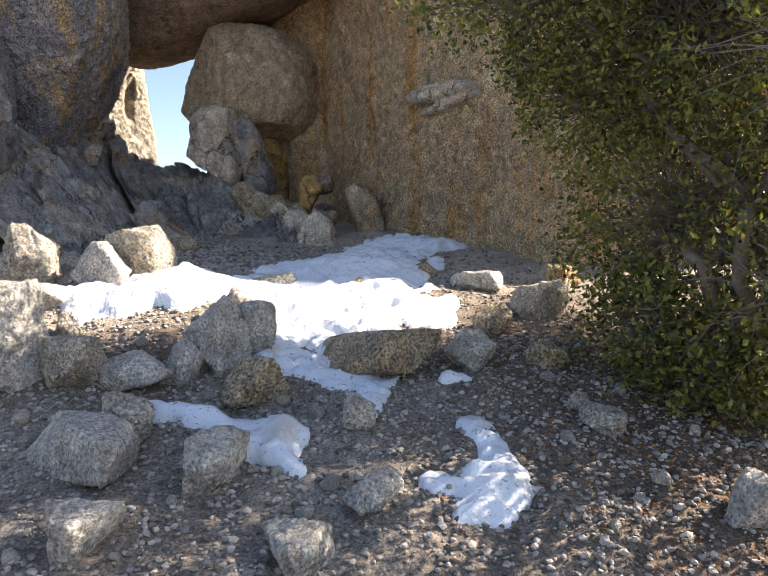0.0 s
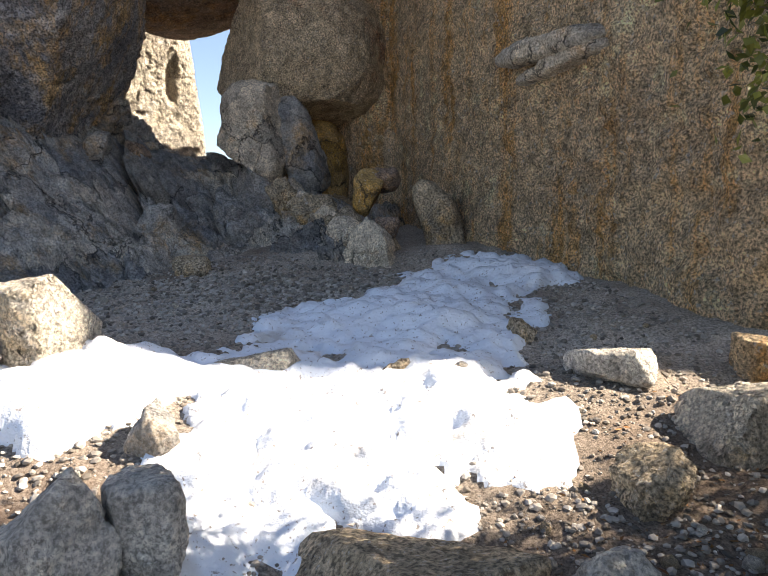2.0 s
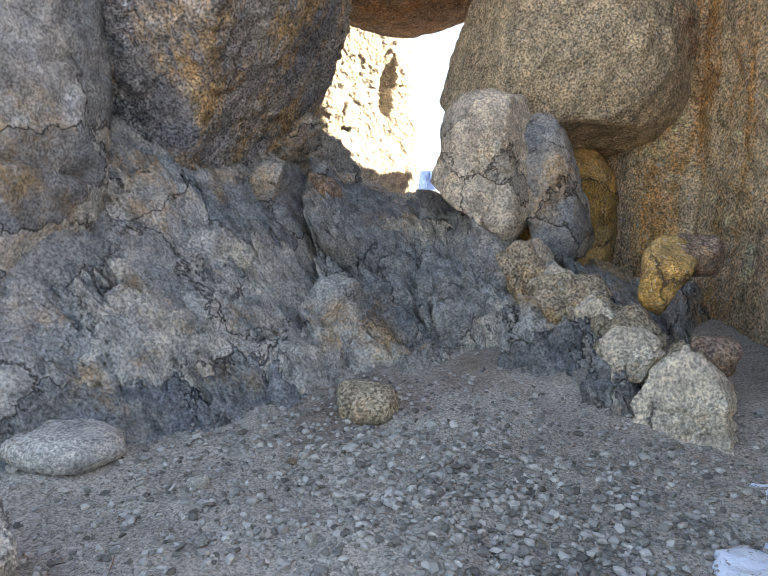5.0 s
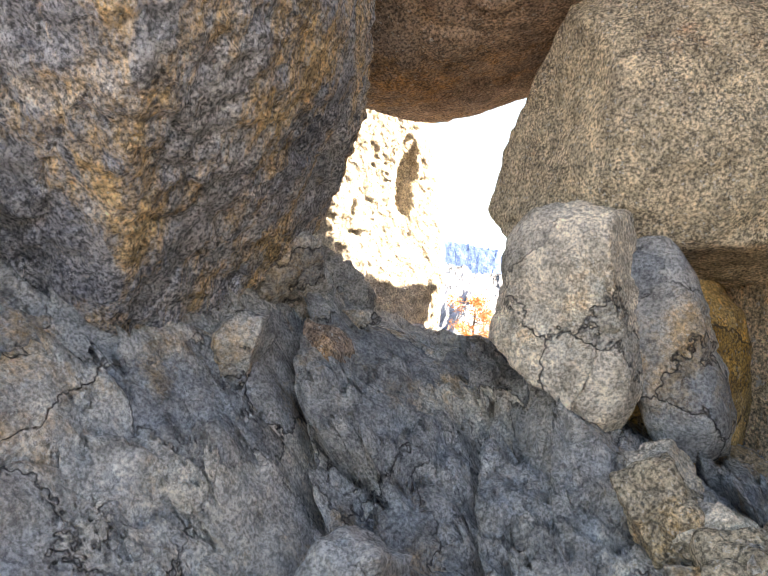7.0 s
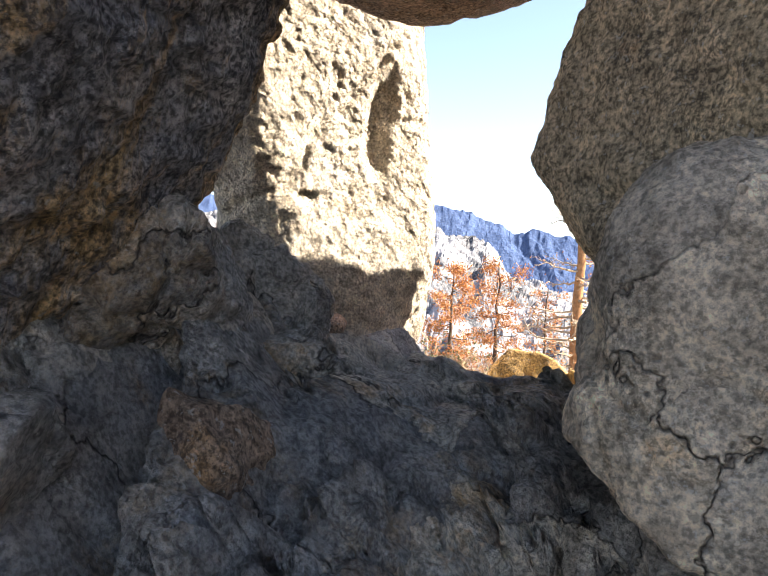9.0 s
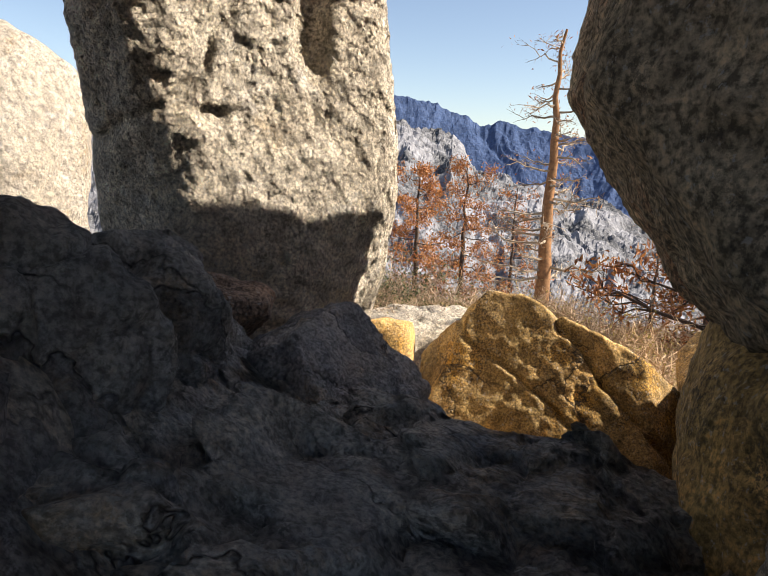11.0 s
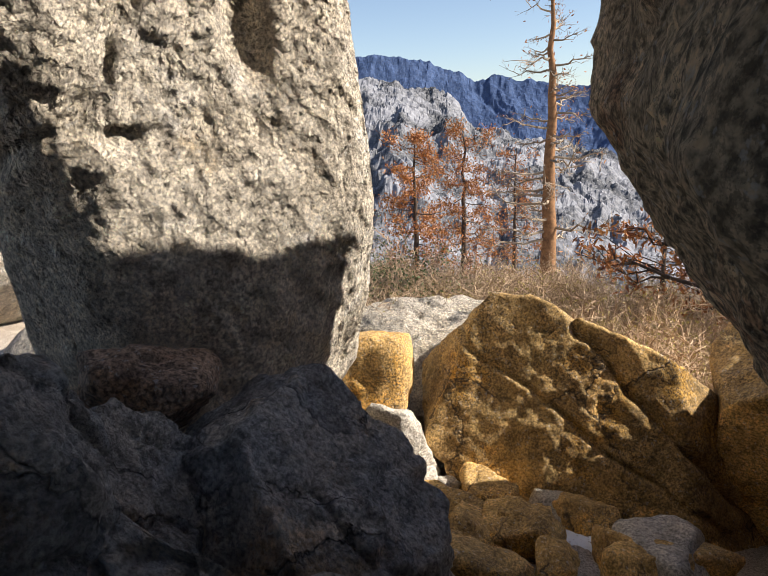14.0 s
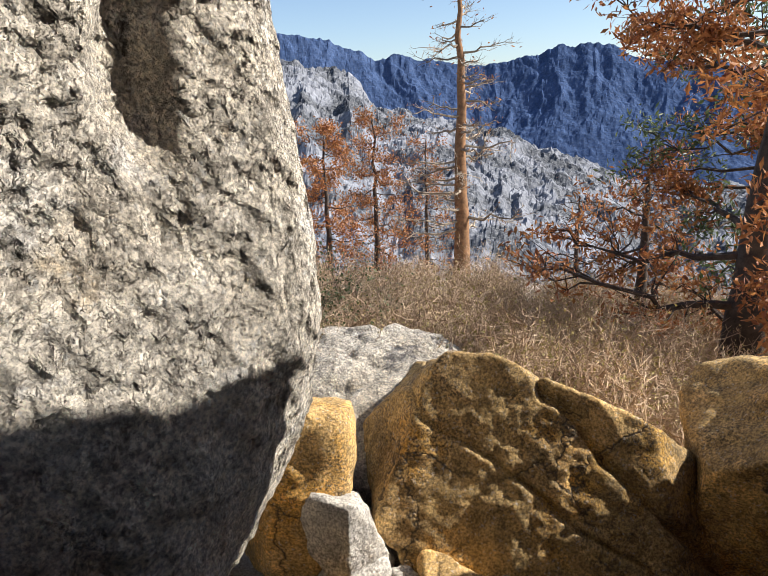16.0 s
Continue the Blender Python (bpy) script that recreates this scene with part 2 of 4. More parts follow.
def varied(name, low, high, rough=0.9, scale=3.0, island=True):
    """One tone per loose piece, with grain."""
    m, nt, bsdf = nodes_of(name)
    if island:
        g = nt.nodes.new("ShaderNodeNewGeometry").outputs["Random Per Island"]
        col = ramp(nt, g, [(0.0, low), (1.0, high)])
    else:
        co = nt.nodes.new("ShaderNodeTexCoord").outputs["Object"]
        col = ramp(nt, noise_tex(nt, co, scale, 5, 0.65), [(0.3, low), (0.7, high)])
    co = nt.nodes.new("ShaderNodeTexCoord").outputs["Object"]
    gr = noise_tex(nt, co, 40.0, 4, 0.7)
    col = mix(nt, 0.5, col, ramp(nt, gr, [(0.3, (0.4, 0.4, 0.4)), (0.7, (1.0, 1.0, 1.0))]), 'MULTIPLY')
    nt.links.new(col, bsdf.inputs["Base Color"])
    bsdf.inputs["Roughness"].default_value = rough
    bsdf.inputs["Specular IOR Level"].default_value = 0.2
    return m


def leaf_material(name, low, high, gloss=0.45, through_light=0.35):
    m, nt, bsdf = nodes_of(name)
    g = nt.nodes.new("ShaderNodeNewGeometry").outputs["Random Per Island"]
    col = ramp(nt, g, [(0.0, low), (1.0, high)])
    nt.links.new(col, bsdf.inputs["Base Color"])
    bsdf.inputs["Roughness"].default_value = gloss
    t = nt.nodes.new("ShaderNodeBsdfTranslucent")
    nt.links.new(col, t.inputs["Color"])
    mx = nt.nodes.new("ShaderNodeMixShader")
    mx.inputs[0].default_value = through_light
    out = nt.nodes["Material Output"]
    nt.links.new(bsdf.outputs[0], mx.inputs[1])
    nt.links.new(t.outputs[0], mx.inputs[2])
    nt.links.new(mx.outputs[0], out.inputs["Surface"])
    return m


M_SOIL, M_SNOW = soil_material(), snow_material()
M_GRAVEL = varied("loose gravel", (0.14, 0.12, 0.10), (0.58, 0.53, 0.47))
M_LEAF = leaf_material("evergreen oak leaves", (0.022, 0.034, 0.010), (0.24, 0.25, 0.045), 0.38, 0.35)
M_OAKBARK = varied("grey oak bark", (0.12, 0.10, 0.085), (0.25, 0.22, 0.19), island=False, scale=14)
M_PINEBARK = varied("orange pine bark", (0.16, 0.09, 0.05), (0.40, 0.22, 0.11), island=False, scale=6)
M_DARKBARK = varied("dark bark", (0.05, 0.04, 0.035), (0.13, 0.10, 0.08), island=False, scale=8)
M_TWIG = varied("dry grey twigs", (0.22, 0.17, 0.12), (0.48, 0.40, 0.30))
M_BRUSH = varied("dry tan brush twigs", (0.30, 0.20, 0.13), (0.66, 0.50, 0.34))
M_BRUSHLEAF = leaf_material("yellow green brush leaves", (0.22, 0.19, 0.05), (0.42, 0.33, 0.12), 0.6)
M_RUST = leaf_material("rust brown needles", (0.24, 0.08, 0.03), (0.48, 0.22, 0.07), 0.6)
M_NEEDLE = leaf_material("green pine needles", (0.05, 0.08, 0.03), (0.13, 0.16, 0.06), 0.5)
M_LITTER = varied("fallen leaves", (0.16, 0.07, 0.03), (0.42, 0.22, 0.09))


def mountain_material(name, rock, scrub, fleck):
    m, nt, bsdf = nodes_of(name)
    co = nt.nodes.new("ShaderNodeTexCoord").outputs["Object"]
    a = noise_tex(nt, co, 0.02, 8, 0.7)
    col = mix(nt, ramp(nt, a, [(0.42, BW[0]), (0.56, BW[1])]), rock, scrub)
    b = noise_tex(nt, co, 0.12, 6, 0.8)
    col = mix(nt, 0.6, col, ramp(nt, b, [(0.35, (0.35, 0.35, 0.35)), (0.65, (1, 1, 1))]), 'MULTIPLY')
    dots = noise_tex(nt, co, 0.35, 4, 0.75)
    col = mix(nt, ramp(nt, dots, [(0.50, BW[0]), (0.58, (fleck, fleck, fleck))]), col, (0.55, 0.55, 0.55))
    nt.links.new(col, bsdf.inputs["Base Color"])
    bsdf.inputs["Roughness"].default_value = 1.0
    bsdf.inputs["Specular IOR Level"].default_value = 0.0
    return m


M_RIB = mountain_material("granite mountainside", (0.25, 0.26, 0.29), (0.075, 0.08, 0.09), 0.2)
# Blue of distance haze and shade is put into this base colour.
M_FAR = mountain_material("far mountain with haze blue", (0.075, 0.12, 0.24), (0.05, 0.085, 0.18), 0.06)


# ---- mesh helpers ----
def mesh_of(name, verts, faces, material, smooth=True):
    me = bpy.data.meshes.new(name)
    me.from_pydata(np.asarray(verts).tolist(), [], faces if isinstance(faces, list) else np.asarray(faces).tolist())
    me.materials.append(material)
    if smooth:
        me.shade_smooth()
    me.update()
    return me


def grid_faces(nx, ny):
    i = np.arange(ny - 1)[:, None] * nx + np.arange(nx - 1)[None, :]
    return np.stack([i, i + 1, i + nx + 1, i + nx], -1).reshape(-1, 4)


SPHERES = {}


def sphere(sub):
    if sub not in SPHERES:
        bm = bmesh.new()
        bmesh.ops.create_icosphere(bm, subdivisions=sub, radius=1)
        v = np.array([q.co[:] for q in bm.verts])
        SPHERES[sub] = (v / np.linalg.norm(v, axis=1)[:, None], np.array([[q.index for q in f.verts] for f in bm.faces]))
        bm.free()
    return SPHERES[sub]


def rock_verts(r, planes=(), rot=(0, 0, 0), seed=0, sub=5, power=2.4, lump=0.06, block=0.0, block_scale=1.5, fine=0.012, soft=0.05, facets=0, grain=9.0, cracks=(), dents=(), pits=0.0, pit_scale=(5.0, 5.0, 3.2)):
    """A boulder about its own centre: a rounded block, cut by planes (x, y, z, nx, ny, nz), with lumps, broken blocks and fine relief."""
    d, faces = sphere(sub)
    turn = np.array(Euler([radians(a) for a in rot]).to_matrix())
    q = d @ turn            # directions in the boulder's own axes
    rad = (np.abs(q / np.array(r)) ** power).sum(1) ** (-1 / power)
    size = float(np.mean(r))
    rng = np.random.default_rng(seed)
    cuts = []
    for px, py, pz, nx, ny, nz in planes:
        n = np.array((nx, ny, nz)) / np.linalg.norm((nx, ny, nz))
        cuts.append((n, float(n @ np.array((px, py, pz)))))
    for k in range(facets):
        n = rng.normal(size=3)
        n /= np.linalg.norm(n)
        h = ((np.array(r) * np.abs(n @ turn)) ** 2).sum() ** 0.5
        cuts.append((n, h * rng.uniform(0.62, 0.88)))
    k = soft * size
    for n, h in cuts:
        s = d @ n
        lim = np.where(s > 1e-3, h / np.maximum(s, 1e-3), 1e3)
        e = np.clip(0.5 + 0.5 * (lim - rad) / max(k, 1e-4), 0, 1)
        rad = lim * (1 - e) + rad * e - k * e * (1 - e)
    p = d * rad[:, None]
    off = lump * size * fbm(p / size * 1.6 + seed * 3.7, 3, seed)
    if block:
        w = p * block_scale + 0.25 * np.stack([fbm(p * 2.1 + 5 * j, 2, seed + 40 + j) for j in range(3)], 1)
        d1, d2, rnd, cen = cells(w, seed)
        off = off + block * (rnd - 0.5) - block * 0.55 * np.exp(-((d2 - d1) / 0.07) ** 2)
        tilt = np.stack([hash3(np.floor(cen * 7), seed + j) for j in range(3)], 1) - 0.5
        off = off + block * 0.9 * ((w - cen) * tilt).sum(1)
    off = off + fine * fbm(p * grain + seed, 4, seed + 5, 0.62)
    if pits:
        w = (p + 0.10 * np.stack([fbm(p * 3.0 + 3 * j, 2, seed + 70 + j) for j in range(3)], 1)) @ np.array(Euler((0.5, 0.5, 0)).to_matrix()) * np.array(pit_scale)
        off = off - pits * np.clip(fbm(w, 4, seed + 61, 0.6) - 0.02, 0, 1) * 2.2 + pits * 0.5 * ridged(w * 0.6, 3, seed + 63)
    wav = 0.05 * np.stack([fbm(p * 2.5 + 7 * j, 3, seed + 90 + j) for j in range(3)], 1)
    for px, py, pz, nx, ny, nz, width, depth in cracks:
        n = np.array((nx, ny, nz)) / np.linalg.norm((nx, ny, nz))
        off = off - depth * np.exp(-(((p + wav - np.array((px, py, pz))) @ n) / width) ** 2)
    for px, py, pz, rx, ry, rz, depth in dents:
        off = off - depth * np.exp(-((((p + wav - np.array((px, py, pz))) / np.array((rx, ry, rz))) ** 2).sum(1)) ** 2)
    return p + d * off[:, None], faces


def rock(name, c, r, material, label, category="boulder", group="", kind="", **shape):
    """A boulder standing at c; cutting planes are given in the world's axes and places."""
    shape["planes"] = [(a - c[0], b - c[1], e - c[2], n, o, q) for a, b, e, n, o, q in shape.get("planes", ())]
    for key in ("cracks", "dents"):
        shape[key] = [(q[0] - c[0], q[1] - c[1], q[2] - c[2], *q[3:]) for q in shape.get(key, ())]
    v, f = rock_verts(r, **shape)
    ob = new(name, mesh_of(name, v, f, material))
    ob.location = c
    return tagged(ob, label, category, group, kind)


# ---- the ground: one sheet from the slope in front, through the gap, down to the valley ----
def front_height(x, y):
    z = np.where(y < 5.4, 0.55 + (y - 3.5) * 0.235, 1.0 + (y - 5.4) * 0.145)
    z = np.where(y < 2.0, 0.1975 + (y - 2.0) * 0.12, z)
    side = np.where(x > 0, -0.10 * x, -0.07 * x)
    bank = 0.24 * np.exp(-((x + 2.3) / 1.1) ** 2 - ((y - 4.6) / 0.9) ** 2)
    return z + side * (1 - smoothstep(4.5, 6.5, y)) + bank


def back_height(x, y):
    z = 0.95 - 0.20 * (y - 14) - 0.10 * np.clip(x + 4, 0, 60)
    z = z - 0.25 * np.clip(y - 45, 0, 400)
    return np.maximum(z, -420.0)


def ground_height(x, y):
    x, y = np.asarray(x, float), np.asarray(y, float)
    w = smoothstep(10.5, 13.0, y)
    z = np.maximum(front_height(x, np.minimum(y, 11)), -40) * (1 - w) + back_height(x, y) * w
    p = np.stack([x.ravel(), y.ravel(), 0 * x.ravel()], 1)
    b = 0.05 * fbm(p * 0.9, 3, 3) + 0.022 * fbm(p * 4.0, 3, 7) + 0.006 * fbm(p * 22.0, 2, 9)
    far = np.hypot(x, y - 5).ravel()
    b = b + np.clip(far - 15, 0, 200) * 0.02 * fbm(p * 0.05, 4, 21)
    return z + b.reshape(x.shape)


def spaced(lo, hi, step, far):
    """Even steps from lo to hi, then ever longer ones out to far."""
    out, s, v = [], step, 0.0
    while v < far:
        s *= 1.09
        v += s
        out.append(v)
    out = np.array(out)
    return np.concatenate([lo - out[::-1], np.arange(lo, hi, step), hi + out])


def build_ground():
    xs, ys = spaced(-5.0, 3.0, 0.036, 4500), spaced(0.8, 9.2, 0.036, 4500)
    gx, gy = np.meshgrid(xs, ys)
    v = np.stack([gx, gy, ground_height(gx, gy)], -1).reshape(-1, 3)
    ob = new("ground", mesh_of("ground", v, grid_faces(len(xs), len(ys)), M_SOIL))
    return tagged(ob, "brown gravelly soil slope with sandy flat", "ground", kind="structure")


build_ground()


# ---- the fractured outcrop that climbs to the window, with its sill ----
def outcrop_height(x, y):
    slab = 1.66 + 0.50 * (y - 8.68) - 0.42 * (x + 2.76)
    left = 2.05 + 0.42 * (y - 7.6) - 1.0 * (x + 3.85)
    toe = 1.28 + 1.9 * (y - 7.32 - 0.28 * np.maximum(x + 1.8, 0) + 1.5 * np.clip(-3.1 - x, 0, 0.75))
    h = np.minimum(np.maximum(slab, left), toe)
    along = np.clip(((x + 2.1) * 1.3 - (y - 9.9) * 1.45) / (1.3 ** 2 + 1.45 ** 2), 0, 1)
    off_line = np.hypot(x + 2.1 - 1.3 * along, y - 9.9 + 1.45 * along)
    h = h + 0.45 * np.exp(-(off_line / 0.45) ** 2)
    sill = 2.70 + 0.10 * np.clip(-x - 3.4, -1, 1.2) - 0.35 * np.clip(x + 3.05, 0, 2)
    sill = sill + 1.0 * np.clip(-x - 3.62 - 0.35 * (y - 9.7), 0, 0.46) * np.clip(1 - 0.3 * (y - 9.8), 0.3, 1.2)
    h = np.minimum(h, sill)
    h = h - 1.1 * np.clip(y - 11.25 + 0.15 * np.clip(-x - 3.7, 0, 2), 0, 4)
    h = h - 1.1 * np.clip(x + 0.85, 0, 3)
    return h


def build_outcrop():
    xs, ys = np.arange(-6.2, -0.3, 0.022), np.arange(6.6, 12.8, 0.022)
    gx, gy = np.meshgrid(xs, ys)
    h = outcrop_height(gx, gy)
    p = np.stack([gx.ravel(), gy.ravel(), h.ravel()], 1)
    off = 0.06 * fbm(p * 1.1, 3, 33) + 0.016 * fbm(p * 13, 4, 35, 0.65)
    for k, (scale, step, lean, gap) in enumerate([((2.0, 1.3, 1.6), 0.22, 0.45, 0.08), ((4.6, 2.6, 3.6), 0.11, 0.26, 0.05), ((9.5, 6.5, 8.0), 0.045, 0.10, 0.025)]):
        w = p * np.array(scale) + 0.22 * np.stack([fbm(p * scale[0] * 1.3 + 5 * j, 3, 60 + 9 * k + j) for j in range(3)], 1)
        d1, d2, rnd, cen = cells(w, 31 + k)
        tilt = np.stack([hash3(np.floor(cen * 9), 70 + 4 * k + j) for j in range(3)], 1) - 0.5
        off = off + step * (rnd - 0.5) + lean * ((w - cen) * tilt).sum(1) - gap * np.exp(-((d2 - d1) / 0.05) ** 2)
    wob = 0.05 * np.sin(p[:, 1] * 7) + 0.04 * fbm(p * 5, 2, 91)
    crack = np.exp(-((p[:, 0] + 3.23 + 0.78 * (p[:, 1] - 8.5) + wob) / 0.075) ** 2) * smoothstep(8.2, 8.7, p[:, 1])
    joint = np.exp(-((p[:, 0] + 2.99 + 0.61 * (p[:, 1] - 9.74) + wob) / 0.035) ** 2) * smoothstep(9.0, 9.2, p[:, 1]) * (1 - smoothstep(9.8, 10.0, p[:, 1]))
    off = off * (1 - 0.65 * smoothstep(2.5, 2.6, h.ravel()) * smoothstep(-3.95, -3.65, p[:, 0])) - 0.75 * crack - 0.2 * joint
    v = np.stack([gx.ravel() - 0.25 * off, gy.ravel() - 0.55 * off, h.ravel() + 0.8 * off], 1)
    ob = new("rock_outcrop", mesh_of("rock_outcrop", v, grid_faces(len(xs), len(ys)), M_SLAB))
    return tagged(ob, "blue grey fractured granite slabs rising to a sill", "rock outcrop", kind="structure")


build_outcrop()

# ---- the great boulders round the window ----
rock("cliff_wall", (4.3, 9.3, 3.0), (6.5, 6.5, 5.2), M_CLIFF, "tall tan granite cliff with dark speckles and rusty stains", "cliff", kind="structure",
     planes=[(0.1, 9.0, 2.0, -0.87, -0.49, 0.07), (1.55, 6.05, 1.5, 0.225, -0.974, 0.0), (-1.0, 12.2, 3, -0.1, 1.0, 0)], sub=8, power=4, lump=0.02, fine=0.05, soft=0.04, seed=3, grain=6, pits=0.02, pit_scale=(2.5, 2.5, 1.6))
rock("overhanging_boulder", (-5.55, 8.7, 4.85), (2.2, 1.7, 2.5), M_OVER, "dark blue grey overhanging boulder with rusty streaks",
     planes=[(-3.96, 9.59, 3.29, 0.85, 0.14, -0.51), (-4.2, 8.57, 2.6, 0.12, -0.83, -0.54), (-4.2, 8.57, 2.6, -0.50, -0.12, -0.86)], sub=8, power=2.8, lump=0.03, fine=0.022, grain=12, seed=5, block=0.03, block_scale=0.9)
rock("egg_boulder", (-2.22, 11.2, 3.95), (1.25, 1.15, 1.05), M_EGG, "large rounded brown granite boulder wedged against the cliff", sub=7, power=2.35, lump=0.04, seed=8,
     planes=[(-2.0, 11, 3.12, 0.1, -0.2, -1), (-3.31, 11.31, 3.76, -0.86, -0.2, 0.46), (-3.06, 11.31, 4.24, -0.95, -0.2, 0.25), (-3.31, 11.31, 3.76, -0.84, -0.15, -0.52), (-3.06, 10.7, 3.75, -0.62, -0.78, 0.0)], fine=0.016, soft=0.03)
rock("leaning_chockstone", (-2.44, 10.12, 2.88), (0.42, 0.36, 0.62), M_CHOCK, "pale grey pointed granite block leaning on the sill", sub=7, power=3.4, lump=0.04, seed=11, rot=(0, 8, 0),
     planes=[(-2.52, 9.95, 2.5, -0.6, 0, -0.8), (-2.1, 9.95, 2.5, 0.9, -0.2, 0.1)], block=0.025, block_scale=2.2, fine=0.012)
rock("dark_slab_block", (-1.98, 10.35, 2.72), (0.24, 0.3, 0.62), M_SLAB, "dark grey granite slab leaning behind the chockstone", sub=5, power=3.4, lump=0.06, seed=12, rot=(0, -16, 0), block=0.03, block_scale=3)
# Its upper and forward bulk is unseen, enlarged to keep sky light out.
rock("roof_boulder", (-3.3, 10.3, 6.3), (3.2, 1.9, 2.1), M_ROOF, "reddish brown boulder bridging the window like a roof", sub=7, power=3.6, lump=0.03, seed=14, soft=0.14, block=0.03, block_scale=1.2,
     planes=[(-3.9, 10.6, 4.30, 0.05, -0.62, -0.78), (-3.9, 10.6, 4.30, 0.33, 0.1, -0.94), (-3.9, 10.6, 4.32, -0.5, 0.0, -0.87)])
rock("sunlit_boulder", (-6.1, 13.9, 4.8), (2.2, 2.3, 3.6), M_PALE, "huge sunlit rough pale granite boulder", sub=8, power=3.4, lump=0.04, fine=0.013, seed=17, grain=17.0, soft=0.11,
     dents=[(-4.58, 12.64, 4.05, 0.11, 0.13, 0.46, 0.13), (-4.97, 12.15, 3.58, 0.06, 0.07, 0.05, 0.07)], cracks=[(-4.6, 12.6, 4.6, 0.3, 0.6, -0.5, 0.03, 0.05)], pits=0.008, pit_scale=(9.0, 9.0, 5.5),
     planes=[(-4.75, 12.4, 3.3, 0.77, -0.64, 0.03), (-4.27, 13.0, 3.6, 0.87, 0.48, 0.03), (-4.31, 13.0, 3.05, 0.90, 0.10, -0.46), (-4.30, 13.1, 4.0, 0.93, 0.25, 0.22), (-5.12, 12.0, 3.3, -0.25, -0.95, -0.20), (-5.74, 12.15, 3.0, -0.85, -0.5, -0.05)])
# Out of view; added and cut to cast the shadow edge on sunlit_boulder.
rock("shade_boulder", (0.1, 13.2, 3.4), (2.1, 2.3, 3.4), M_CLIFF, "unseen granite boulder added to shade the sunlit boulder", sub=5, power=4.0, lump=0.05, seed=21, planes=[(-1.0, 13.01, 5.93, 0.0, 0.80, 0.59), (-1.0, 12.9, 6.15, 0.0, 0.0, 1.0)])
rock("sill_side_rock", (-2.2, 11.4, 2.5), (0.65, 0.7, 0.75), M_GOLD, "brown rock in shadow under the rounded boulder", "rock", sub=6, power=3, seed=22)
rock("golden_boulder", (-3.65, 15.7, 1.2), (1.7, 1.3, 1.5), M_GOLD, "large golden lichened granite boulder with a long crack", sub=7, power=4.5, lump=0.015, seed=23, fine=0.012, soft=0.012, pits=0.004,
     cracks=[(-3.56, 15.0, 2.18, 0.72, 0.1, 0.69, 0.026, 0.09), (-3.48, 15.0, 1.43, 0.53, 0.1, 0.85, 0.018, 0.05), (-4.05, 14.9, 1.0, 0.15, 0.1, 0.98, 0.02, 0.03)],
     planes=[(-3.7, 14.85, 1.6, 0.06, -0.95, 0.30), (-4.30, 15.0, 2.15, -0.80, -0.45, 0.42), (-4.17, 15.1, 2.34, -0.70, 0.1, 0.71), (-3.97, 15.1, 2.35, 0.0, 0.45, 0.9), (-3.35, 15.1, 2.13, 0.34, 0.45, 0.82), (-2.9, 15.1, 1.93, 0.45, 0.45, 0.77),
             (-4.5, 15.1, 1.1, -0.78, -0.05, -0.62), (-2.75, 14.9, 1.5, 0.7, -0.6, 0.3)])
rock("white_boulder", (-17.0, 20.2, 2.2), (3.2, 2.2, 4.0), M_PALE, "sunlit white granite boulder beyond the gap", sub=5, power=3, lump=0.05, seed=25, fine=0.03, grain=5, facets=3)
rock("white_slab", (-9.5, 18.8, -0.2), (3.2, 2.6, 1.4), M_PALE, "sunlit pale granite slab on the slope", sub=5, power=2.8, lump=0.05, seed=26, fine=0.03, grain=5)

# ---- mountains ----
def mountain(name, material, r0, r1, z0, crest, az0, az1, seed, jag, label, ribs=14.0, na=800, nr=220):
    az = np.radians(np.linspace(az0, az1, na))
    t = np.linspace(0, 1.35, nr)
    ca, ct = np.array([c[0] for c in crest]), np.array([c[1] for c in crest])
    ga, gt = np.meshgrid(az, t)
    top = np.interp(np.degrees(ga), ca, ct)
    rr = r0 + (r1 - r0) * gt
    x, y = rr * np.sin(ga), rr * np.cos(ga)
    ztop = 4 + top * r1
    z = z0 + (ztop - z0) * np.where(gt < 1, gt ** 1.15, 1 - (gt - 1) * 0.9)
    p = np.stack([x.ravel(), y.ravel(), 0 * x.ravel()], 1) / (r1 * 0.16)
    q = np.stack([ga.ravel() * ribs + 0.4 * fbm(p * 2, 3, seed + 30), gt.ravel() * 1.6, 0 * x.ravel()], 1)
    n = ridged(p, 5, seed) + 1.3 * ridged(q, 4, seed + 50) + 0.45 * fbm(p * 14, 4, seed + 60, 0.65)
    z = z + (jag * r1 * n).reshape(z.shape) * np.clip(gt * 1.5, 0.15, 1)
    v = np.stack([x, y, z], -1).reshape(-1, 3)
    ob = new(name, mesh_of(name, v, grid_faces(na, nr), material, smooth=False))
    return tagged(ob, label, "mountain", kind="structure")


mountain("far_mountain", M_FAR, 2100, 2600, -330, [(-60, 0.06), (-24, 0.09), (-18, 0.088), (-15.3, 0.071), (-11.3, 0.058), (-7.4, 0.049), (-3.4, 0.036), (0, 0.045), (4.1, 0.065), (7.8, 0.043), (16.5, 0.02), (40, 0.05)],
         -45, 40, 5, 0.0045, "far mountain ridge with blue haze and shade in its colour")
